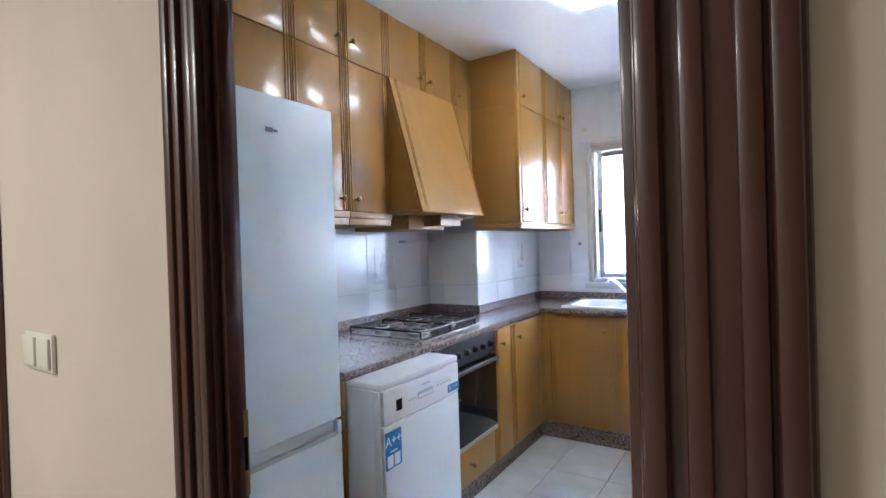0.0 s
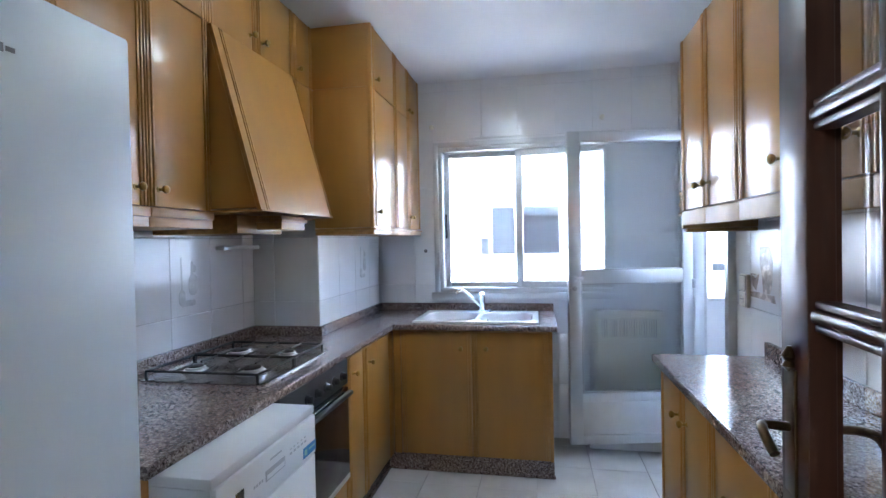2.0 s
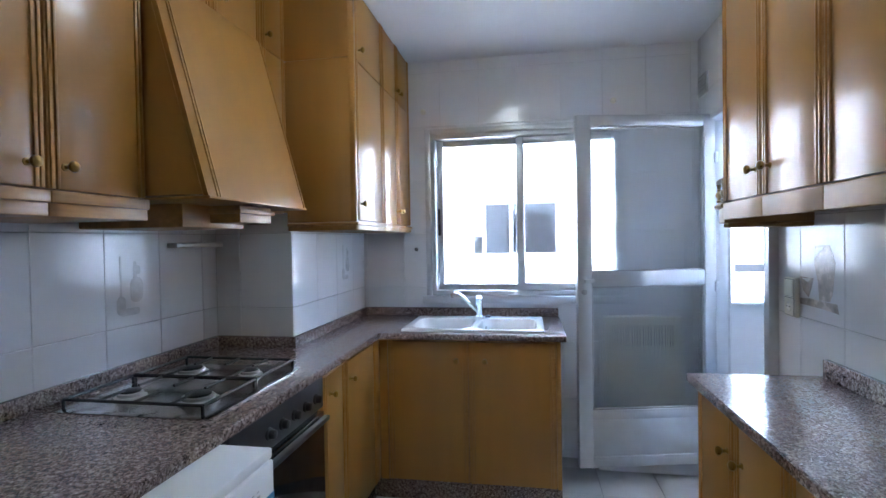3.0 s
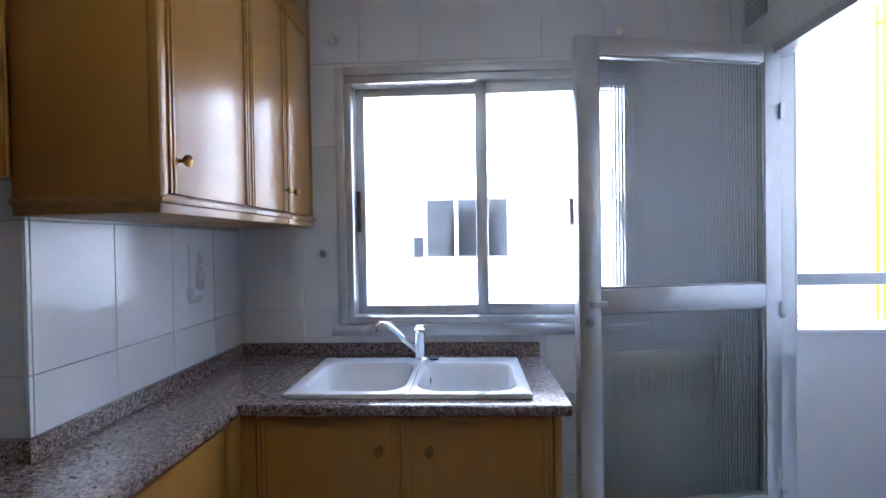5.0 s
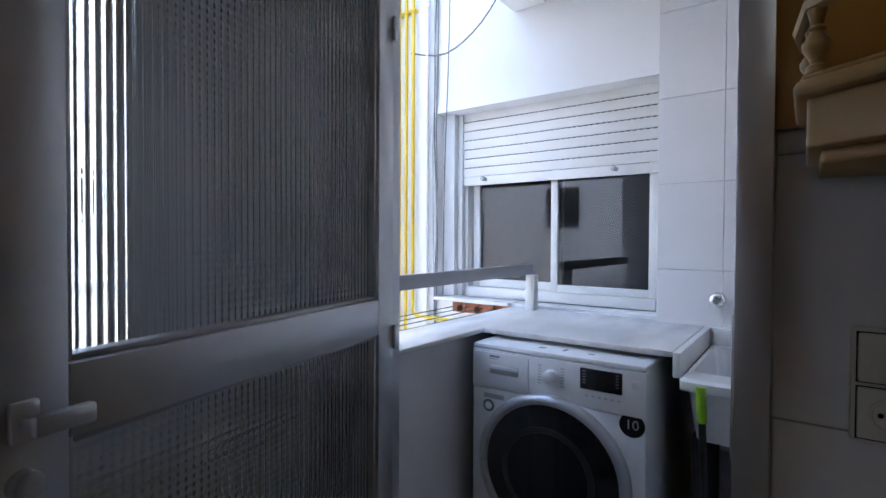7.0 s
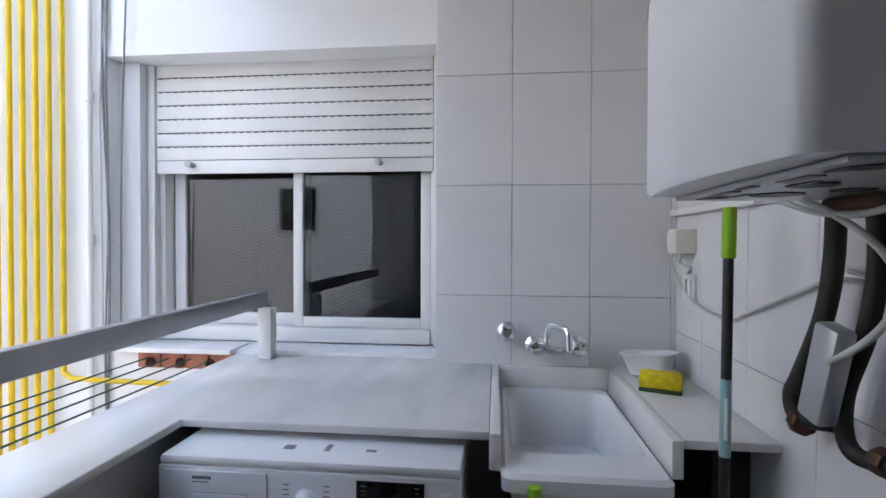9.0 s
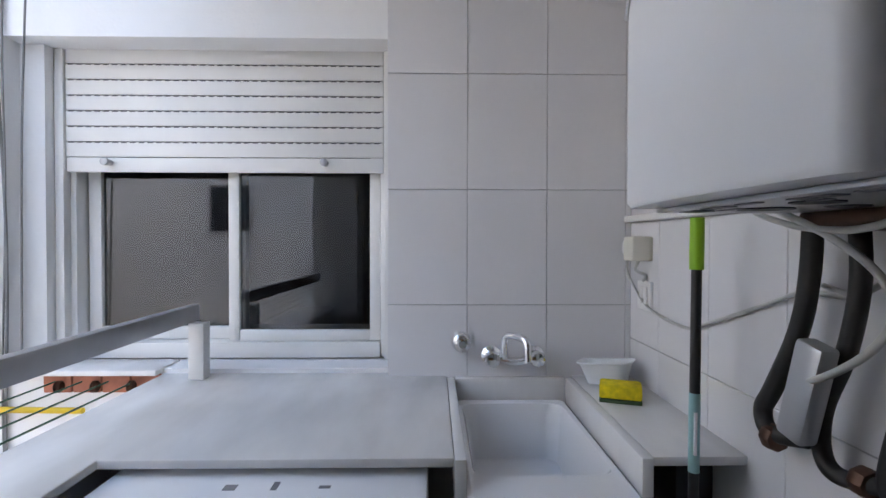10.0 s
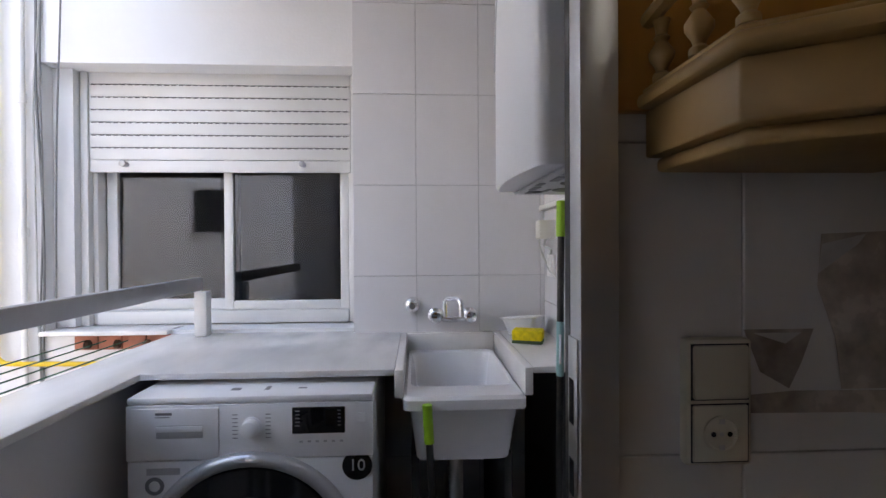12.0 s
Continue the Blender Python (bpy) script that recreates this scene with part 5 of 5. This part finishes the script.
for x, y, r in ((1.33, 3.93, 0.03), (1.42, 3.97, 0.022), (1.52, 3.95, 0.028), (1.56, 4.0, 0.014), (1.3, 4.0, 0.016), (1.47, 3.9, 0.02)):
    part("underside_hole", lathe([(r, GZ0 - 0.0075), (r, GZ0 - 0.0062)], 18, pose(x, y, 0)), BLACKM, boil)
part("emblem_band", tube([(GX1 - 0.004, 4.064, 1.62), (1.56, 4.071, 1.70), (1.46, 4.0775, 1.755), (1.36, 4.0755, 1.775)], 0.006, 8), SILVER, cas, "grey curved decorative band")

pp = thing("boiler_pipes", (1.45, 3.85, 0.95), "black lagged boiler pipes with corroded elbows", "pipes")
part("pipe", tube([(1.6, 3.835, 1.378), (1.611, 3.83, 1.292), (1.63, 3.83, 1.212), (1.679, 3.83, 1.121), (1.7, 3.83, 1.085), (1.682, 3.83, 1.058), (1.623, 3.82, 1.07)], 0.0125), LAGGING, pp)
part("pipe", tube([(1.534, 3.835, 1.378), (1.534, 3.83, 1.29), (1.551, 3.83, 1.205), (1.585, 3.83, 1.125), (1.59, 3.828, 1.07), (1.569, 3.825, 1.048), (1.523, 3.81, 1.055), (1.51, 3.79, 1.055)], 0.011), LAGGING, pp)
part("pipe", tube([(1.462, 3.84, 1.378), (1.463, 3.83, 1.289), (1.466, 3.83, 1.183)], 0.015), LAGGING, pp)
part("elbow", tube([(1.466, 3.83, 1.184), (1.462, 3.83, 1.16), (1.445, 3.825, 1.148), (1.42, 3.82, 1.155)], 0.0145), RUST, pp, "corroded copper elbow")
part("pipe", tube([(1.473, 3.825, 1.18), (1.491, 3.825, 1.121), (1.5, 3.825, 1.068), (1.483, 3.82, 1.045), (1.45, 3.8, 1.05)], 0.011), LAGGING, pp)
part("pipe", tube([(1.425, 3.835, 1.17), (1.448, 3.83, 1.083), (1.446, 3.83, 1.035), (1.43, 3.82, 1.02), (1.4, 3.8, 1.02)], 0.015), LAGGING, pp)
part("coupling", lathe([(0.017, 0), (0.019, 0.004), (0.019, 0.016), (0.017, 0.02)], 8, pose(1.6665, 3.829, 1.052, 0, 90)), RUST, pp)
part("coupling", lathe([(0.016, 0), (0.018, 0.004), (0.018, 0.016), (0.016, 0.02)], 8, pose(1.53, 3.815, 1.053, 0, 90)), RUST, pp)
part("pipe", tube([(1.6, 3.84, 1.36), (1.45, 3.85, 1.357), (1.3, 3.85, 1.355)], 0.014), RUST, pp)
gv = part("gas_valve_body", lathe([(0.02, 0), (0.026, 0.01), (0.026, 0.03), (0.018, 0.045), (0.022, 0.06)], 8, pose(1.36, 3.88, 1.33, 0, 0)), BRASS, pp, "old brass gas valve")
part("yellow_handle", boxes((1.39, 1.405, 3.89, 3.902, 1.305, 1.385), bev=0.003), YELLOW, gv, "yellow valve lever")
part("gas_pipe", tube([(1.235, 3.86, 1.3), (1.232, 3.86, 1.5), (1.232, 3.86, 1.75)], 0.008), YELLOW, pp, "yellow gas pipe")
bxm = boxes((-0.02, 0.02, -0.014, 0.014, -0.065, 0.065), bev=0.006)
bxm.transform(pose(1.575, 3.86, 1.148, 0, -14, 6))
cb = thing("junction_box", (1.63, 3.885, 1.01), "long grey-white electrical box hanging among the pipes", "electrical box")
part("case", bxm, SILVER, cb)
cw = thing("boiler_cable", (1.5, 3.86, 1.2), "off-white cables looped below the boiler", "cable")
part("cable", tube([(1.66, 3.87, 1.372), (1.627, 3.87, 1.362), (1.574, 3.87, 1.35), (1.502, 3.87, 1.345), (1.448, 3.87, 1.354), (1.42, 3.86, 1.372)], 0.0042), CABLE, cw)
part("cable", tube([(1.615, 3.87, 1.372), (1.538, 3.87, 1.342), (1.477, 3.87, 1.308), (1.451, 3.87, 1.276), (1.454, 3.87, 1.246), (1.484, 3.87, 1.212), (1.532, 3.87, 1.179), (1.562, 3.868, 1.165)], 0.0045), CABLE, cw)
part("cable", tube([(1.5, 3.82, 1.36), (1.51, 3.815, 1.3), (1.56, 3.81, 1.27), (1.62, 3.805, 1.275)], 0.0035), CABLE, cw)
part("cable", tube([(2.24, 3.82, 1.3), (2.27, 3.81, 1.25), (2.17, 3.8, 1.175), (1.994, 3.798, 1.155), (1.901, 3.798, 1.18), (1.74, 3.798, 1.235), (1.666, 3.798, 1.26), (1.58, 3.798, 1.262)], 0.0035), CABLE, cw)

pb = thing("plug_adapter", (2.19, 3.82, 1.28), "cream plug adapter and switch plate on tiles", "socket")
part("adapter", boxes((2.165, 2.225, 3.788, 3.84, 1.285, 1.345), bev=0.005), CREAM, pb)
part("plug", boxes((2.226, 2.256, 3.8, 3.832, 1.3, 1.335), bev=0.006), PVCW, pb)
part("short_lead", tube([(2.19, 3.815, 1.285), (2.205, 3.815, 1.262), (2.185, 3.8, 1.25), (2.2, 3.798, 1.236)], 0.004), CABLE, pb)
pl = thing("switch_plate", (2.2, 3.795, 1.17), "white double switch plate on laundry tiles", "light switch")
part("plate", boxes((2.16, 2.235, 3.7905, 3.799, 1.163, 1.235), bev=0.002), PVCW, pl)
for x in (2.178, 2.208):
    part("rocker", boxes((x - 0.008, x + 0.008, 3.799, 3.804, 1.18, 1.222), bev=0.002), PVCW, pl)
lg = thing("tile_ledge", (2.1, 3.8, 1.39), "white trim ledge along the laundry tiles", "ledge")
part("ledge", boxes((1.86, 2.3, 3.7905, 3.81, 1.383, 1.4), bev=0.003), PVCW, lg)
sb = thing("small_box", (1.93, 3.8, 1.4), "small blue and white packet on the ledge", "packet")
part("packet", boxes((1.9, 1.96, 3.791, 3.808, 1.4005, 1.418), bev=0.002), PAPER, sb)
part("blue_band", boxes((1.91, 1.945, 3.8083, 3.8088, 1.404, 1.414)), BLUE, sb)
v2 = thing("pipe_valve", (1.665, 3.8, 0.9), "chrome lever valve low on the laundry wall", "valve")
part("rose", lathe([(0.034, 0), (0.032, 0.008), (0.018, 0.014), (0.015, 0.04)], 20, pose(1.665, 3.7905, 0.9, -90)), CHROME, v2)
part("lever", boxes((1.645, 1.685, 3.83, 3.852, 0.84, 0.92), bev=0.008), CHROME, v2)


def stick(name, foot, head, label_from, label):
    """A broom handle leaning from its foot to its head, with a lime grip."""
    a, b = Vector(foot), Vector(head)
    br = thing(name, foot, label, "broom", "broom handles")
    d = (b - a).normalized()
    part("pole", tube([a, b - d * 0.085], 0.0085, 12, 1), BLACKM, br)
    part("grip", tube([b - d * 0.086, b - d * 0.06, b - d * 0.03, b], 0.0115, 12, 3), GREEN, br, "lime green grip with hanging hole")
    if label_from:
        part("label_band", tube([b - d * label_from, b - d * (label_from + 0.13)], 0.0092, 12, 1), TEAL, br, "pale teal label band")
        part("label_print", tube([b - d * (label_from + 0.03) + Vector((-0.0075, 0.002, 0)), b - d * (label_from + 0.1) + Vector((-0.0075, 0.002, 0))], 0.003, 8, 1), PAPER, br, "white lettering too small to read")
    part("brush_head", boxes((a.x - 0.025, a.x + 0.025, a.y - 0.05, a.y + 0.12, LF, LF + 0.04), bev=0.008), BLACKM, br)
    return br


stick("broom", (1.77, 3.9, LF), (1.795, 3.88, 1.372), 0.29, "black broom with lime green grip against the wall")
stick("mop", (1.70, 4.17, LF), (1.738, 4.207, 0.905), 0, "black mop handle with lime green grip before the basin")

# rail and washing lines on the parapet
rl = thing("rail", (2.25, 4.95, MT), "grey metal rail along the parapet", "rail")
part("post", boxes((2.265, 2.305, 4.91, 4.95, MT + 0.0005, 1.12), bev=0.003), PVCW, rl)
bm = boxes((-0.52, 0.5, -0.012, 0.012, -0.022, 0.022), bev=0.003)
bm.transform(pose(1.82, 4.945, 1.142, 0, 0, 1.2))
part("bar", bm, ALUD, rl)
wl = thing("washing_line", (2.0, 5.3, 0.93), "green washing lines on a brick-ended bracket", "washing line")
for k, y in enumerate((5.12, 5.19, 5.26, 5.33)):
    part("line", tube([(2.334, y, 0.955), (1.9, y + 0.01, 0.95), (1.3, y + 0.015, 0.95), (-0.6, y + 0.02, 0.96)], 0.0025, 6, 2), WIRE, wl)
for y in (5.13, 5.225, 5.32):
    part("pulley", lathe([(0.012, 0), (0.016, 0.004), (0.01, 0.008), (0.016, 0.012), (0.012, 0.016)], 12, pose(2.31, y, 0.945, 90)), RUST, wl, "rusty pulley")
br = thing("brick_sill", (2.36, 5.2, 0.93), "terracotta brick sill edge below the window", "brick sill")
for k in range(4):
    part("brick", boxes((2.322, 2.43, 5.055 + 0.078 * k, 5.128 + 0.078 * k, 0.925, 0.974), bev=0.003), BRICKM, br)
part("sill_slab", boxes((2.3, 2.43, 5.052, 5.46, 0.9745, 0.99), bev=0.003), MARBLE, br)

# shuttered window
w2 = tagged(thing("window_2", (2.47, 4.92, 1.0), "white sliding window with half-lowered roller shutter", "window"), kind="structure")
part("window_frame", boxes((2.45, 2.53, 4.447, 4.475, 0.99, 1.88), (2.45, 2.53, 5.36, 5.398, 0.99, 1.88), (2.44, 2.53, 4.476, 5.359, 0.99, 1.035), bev=0.003), PVCW, w2)
part("guide_rail", boxes((2.42, 2.449, 5.375, 5.40, 0.99, 1.88), (2.42, 2.449, 4.447, 4.462, 0.99, 1.88), bev=0.002), PVCW, w2)
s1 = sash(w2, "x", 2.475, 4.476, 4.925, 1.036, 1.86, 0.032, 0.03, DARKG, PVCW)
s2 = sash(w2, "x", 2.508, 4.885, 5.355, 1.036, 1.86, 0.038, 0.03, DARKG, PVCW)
shut = part("shutter", boxes((2.428, 2.44, 4.465, 5.373, 1.53, 1.572), bev=0.003), PVCW, w2, "white roller shutter, half lowered")
for k in range(7):
    z = 1.574 + 0.0445 * k
    part("slat", boxes((2.428, 2.438, 4.465, 5.373, z, z + 0.0425), bev=0.0015), PVCW, shut)
    slots = bmesh.new()
    for j in range(36):
        box(slots, 2.4272, 2.429, 4.475 + 0.025 * j, 4.491 + 0.025 * j, z + 0.0395, z + 0.0418)
    part("vent_slots", slots, DGREY, shut, "row of dark vent slots")
    part("slat_gap", boxes((2.432, 2.434, 4.47, 5.37, z + 0.042, z + 0.0445)), DGREY, shut)
for y in (5.245, 4.63):
    part("stop", lathe([(0.007, 0), (0.009, 0.006), (0.008, 0.02), (0.011, 0.024), (0.011, 0.034), (0.006, 0.036)], 12, pose(2.428, y, 1.556, 0, -90)), ALUD, shut, "small grey stop")

# pipes and cables on the patio wall
for k in range(6):
    y = 5.6 + 0.045 * k
    g = thing("gas_pipe", (2.31, y, 0.9), "yellow painted gas riser on the patio wall", "gas pipe", "gas risers")
    low = 0.9 if k == 0 else -2.5
    part("riser", tube([(2.312, y, low), (2.312, y, 4.8)], 0.0085, 10, 1), YELLOW, g)
    for z in (0.2, 2.4, 3.6):
        part("clip", boxes((2.3, 2.334, y - 0.014, y + 0.014, z, z + 0.012), bev=0.002), YELLOW, g)
    if k == 0:
        part("branch", tube([(2.312, y, 0.905), (2.312, y - 0.02, 0.89), (2.312, y - 0.06, 0.885), (2.312, 5.25, 0.88)], 0.0085, 10, 3), YELLOW, g)
cd = thing("conduit", (2.31, 5.51, -2), "white conduit with junctions on the patio wall", "conduit")
part("tube", tube([(2.318, 5.515, -2.5), (2.318, 5.515, 4.8)], 0.009, 10, 1), PVCW, cd)
for z in (1.0, 1.3, 1.74, 2.4):
    part("clip", lathe([(0.013, 0), (0.013, 0.03)], 12, pose(2.318, 5.515, z)), PVCW, cd)
ca = thing("hanging_cable", (2.33, 5.47, 0.5), "loose grey cables hanging down the patio wall", "cable")
random.seed(4)
for y, r, m in ((5.468, 0.004, CABLED), (5.476, 0.003, CABLE), (5.462, 0.003, CABLED)):
    part("cable", tube([(2.326, y + random.uniform(-0.012, 0.012), 0.3 + 0.25 * k) for k in range(18)], r, 6, 3), m, ca)
sc = thing("shutter_cord", (2.33, 5.4, 1.0), "thin cord hanging before the shutter", "cord")
part("cord", tube([(2.3, 5.38, 4.2), (2.31, 5.37, 3.0), (2.315, 5.385, 2.2), (2.32, 5.41, 1.6), (2.325, 5.42, 1.0)], 0.003, 6, 4), CABLED, sc)
part("swag", tube([(2.32, 5.62, 2.2), (2.31, 5.4, 2.15), (2.31, 5.2, 2.25), (2.32, 5.05, 2.45)], 0.004, 6, 4), CABLED, sc)


FRAME = KITCHEN


# windows across the patio
def far_window(u0, u1, z0, z1, panes, axis, plane, label):
    w = tagged(thing("window_3", (u0, plane, z0) if axis == "y" else (plane, u0, z0), label, "window"), kind="structure")
    f = 0.03
    side = "-y" if axis == "y" else "+x"
    bm = bmesh.new()
    for a, b, c, d in ((u0 + 0.002, u0 + f, z0 + 0.002, z1 - 0.002), (u1 - f, u1 - 0.002, z0 + 0.002, z1 - 0.002), (u0 + f, u1 - f, z0 + 0.002, z0 + f), (u0 + f, u1 - f, z1 - f, z1 - 0.002)):
        on_face(bm, side, plane, a, b, c, d, 0.02, 0.04, bev=0.003)
    part("window_frame", bm, ALU, w)
    cuts = [u0 + f + (u1 - u0 - 2 * f) * c for c in panes]
    for a, b in zip(cuts, cuts[1:]):
        sash(w, axis, plane + (0.01 if axis == "y" else -0.01), a + 0.001, b - 0.001, z0 + f + 0.001, z1 - f - 0.001, 0.025, 0.02, FARG, ALUD)
    bm = bmesh.new()
    on_face(bm, side, plane, u0 - 0.06, u1 + 0.06, z0 - 0.04, z0 - 0.001, 0.05, 0.0, bev=0.004)
    part("window_sill", bm, PVCW, w)
    return w


fw = far_window(*EW, (0, 0.14, 0.46, 1), "y", 9.5, "white framed window with dark panes across the patio")
part("blind", boxes((EW[0] + 0.035, EW[0] + 0.2, 9.475, 9.489, 1.38, EW[3] - 0.035), bev=0.002), PVCW, fw, "half-lowered white blind")
fb = far_window(*UW, (0, 0.5, 1), "y", 9.5, "white framed upper window across the patio")
part("blind_box", boxes((0.08, 0.66, 9.4, 9.498, 3.62, 3.78), bev=0.004), PVCW, fb, "white shutter box")
far_window(*EV, (0, 1), "y", 9.5, "small white framed window across the patio")
far_window(*LW, (0, 1), "x", -3.0, "small dark window in the patio end wall")
vg = thing("facade_vent", (0.8, 9.49, 0.25), "white square vent grille on the facade", "vent")
part("plate", boxes((0.68, 0.92, 9.488, 9.499, 0.2, 0.42), bev=0.003), PVCW, vg)
for k in range(2):
    for j in range(2):
        part("opening", boxes((0.7 + 0.11 * k, 0.79 + 0.11 * k, 9.4865, 9.4878, 0.22 + 0.1 * j, 0.3 + 0.1 * j)), INK, vg)
fs = thing("facade_lamp", (-0.55, 9.48, 2.2), "small round grey fitting on the facade", "fitting")
part("ball", lathe([(0.02, 0), (0.04, 0.02), (0.04, 0.05), (0.02, 0.07)], 16, pose(-0.55, 9.499, 2.21, 90)), CABLED, fs)
for x in (-0.2, 0.75):
    bk = thing("line_bracket", (x, 9.46, 0.95), "dark clothes-line bracket on the facade ledge", "bracket", "line brackets")
    part("arm", boxes((x - 0.12, x + 0.12, 9.4, 9.44, 0.951, 0.965), (x - 0.03, x + 0.03, 9.4, 9.439, 0.9655, 0.99), bev=0.003), CABLED, bk)
ub_ = thing("facade_box", (-0.1, 9.49, 1.95), "small green box above the facade window", "box")
part("box", boxes((-0.13, 0.0, 9.46, 9.499, 1.9, 2.0), bev=0.004), TEAL, ub_)


# ---- tiles ----
def tile_field(parent, side, plane, u_range, z_range, u_at, z_at, tw, th, holes, material, thick=0.006, gap=0.0018, name="tile", flat=False):
    """Single tiles on a wall (or floor, flat), cut round the holes."""
    (u0, u1), (z0, z1) = u_range, z_range
    cache = {}
    us = [u_at + tw * k for k in range(math.floor((u0 - u_at) / tw), math.ceil((u1 - u_at) / tw))]
    zs = [z_at + th * k for k in range(math.floor((z0 - z_at) / th), math.ceil((z1 - z_at) / th))]
    for a in us:
        for b in zs:
            rects = [(max(a + gap / 2, u0), min(a + tw - gap / 2, u1), max(b + gap / 2, z0), min(b + th - gap / 2, z1))]
            for h0, h1, k0, k1 in holes:
                cut = []
                for p, q, r, s in rects:
                    if q <= h0 or p >= h1 or s <= k0 or r >= k1:
                        cut.append((p, q, r, s))
                        continue
                    cut += [(p, h0, r, s), (h1, q, r, s), (max(p, h0), min(q, h1), r, k0), (max(p, h0), min(q, h1), k1, s)]
                rects = [t for t in cut if t[1] - t[0] > 0.004 and t[3] - t[2] > 0.004]
            for p, q, r, s in rects:
                if q - p < 0.004 or s - r < 0.004:
                    continue
                key = (round(q - p, 4), round(s - r, 4))
                if key not in cache:
                    w, h, c = key[0] / 2, key[1] / 2, min(0.0012, key[0] / 5, key[1] / 5)
                    bm = bmesh.new()
                    lo = [bm.verts.new((x, y, 0)) for x, y in ((-w, -h), (w, -h), (w, h), (-w, h))]
                    mid = [bm.verts.new((x, y, thick - c)) for x, y in ((-w, -h), (w, -h), (w, h), (-w, h))]
                    hi = [bm.verts.new((x, y, thick)) for x, y in ((c - w, c - h), (w - c, c - h), (w - c, h - c), (c - w, h - c))]
                    bm.faces.new(hi)
                    for A, B in ((lo, mid), (mid, hi)):
                        for i in range(4):
                            bm.faces.new((A[i], A[(i + 1) % 4], B[(i + 1) % 4], B[i]))
                    cache[key] = mesh_of(name, bm, material)
                ob = new(name, cache[key])
                ob.parent = parent
                u, z = (p + q) / 2, (r + s) / 2
                if flat:
                    ob.matrix_basis = pose(u, z, plane)
                elif side == "+x":
                    ob.matrix_basis = pose(plane, u, z, 90, 0, 90)
                elif side == "-x":
                    ob.matrix_basis = pose(plane, u, z, 90, 0, -90)
                elif side == "+y":
                    ob.matrix_basis = pose(u, plane, z, 90, 0, 180)
                else:
                    ob.matrix_basis = pose(u, plane, z, 90, 0, 0)


fl = bpy.data.objects["floor"]
tile_field(fl, "", -0.008, (-1.22, 1.17), (1.765, 5.0), 0.253, 4.25, 0.31, 0.31, [(-1.22, -0.66, 1.765, 4.4), (0.84, 1.17, 1.9, 3.72)], FLOORT, thick=0.008, gap=0.003, name="floor_tile", flat=True)
tile_field(wall_west, "+x", -1.226, (1.77, 4.0), (0.865, 1.46), 3.128, 1.04, 0.257, 0.335, [], TILE)
tile_field(wall_west, "-y", 4.006, (-1.22, -0.851), (0.865, 1.46), -1.1, 1.04, 0.257, 0.335, [], TILE)
tile_field(wall_west, "+x", -0.851, (4.0, 4.994), (0.865, 1.42), 4.268, 1.04, 0.257, 0.335, [], TILE)
tile_field(wall_north, "-y", 5.006, (-0.85, 1.17), (0.0, CEIL), -0.336, 1.04, 0.2445, 0.335, [(WX0, WX1, WZ0, WZ1)], TILE)
tile_field(wall_east, "-x", 1.176, (1.77, 5.0), (0.0, CEIL), 3.906, 1.034, 0.257, 0.364, [(OY0, OY1, -0.1, OZ1)], TILE)
tile_field(laundry_east, "-x", 2.519, (3.793, 4.526), (0.07, 2.67), 4.048, 1.164, 0.2393, 0.3457, [], TILE_L)
tile_field(laundry_south, "+y", 3.787, (1.29, 2.513), (0.07, 2.67), 2.084, 1.064, 0.2393, 0.3457, [], TILE_L)
tile_field(wall_east, "+x", 1.284, (3.793, 5.06), (0.07, 2.67), 3.793, 1.064, 0.2393, 0.3457, [(OY0, OY1, -0.1, OZ1)], TILE_L)
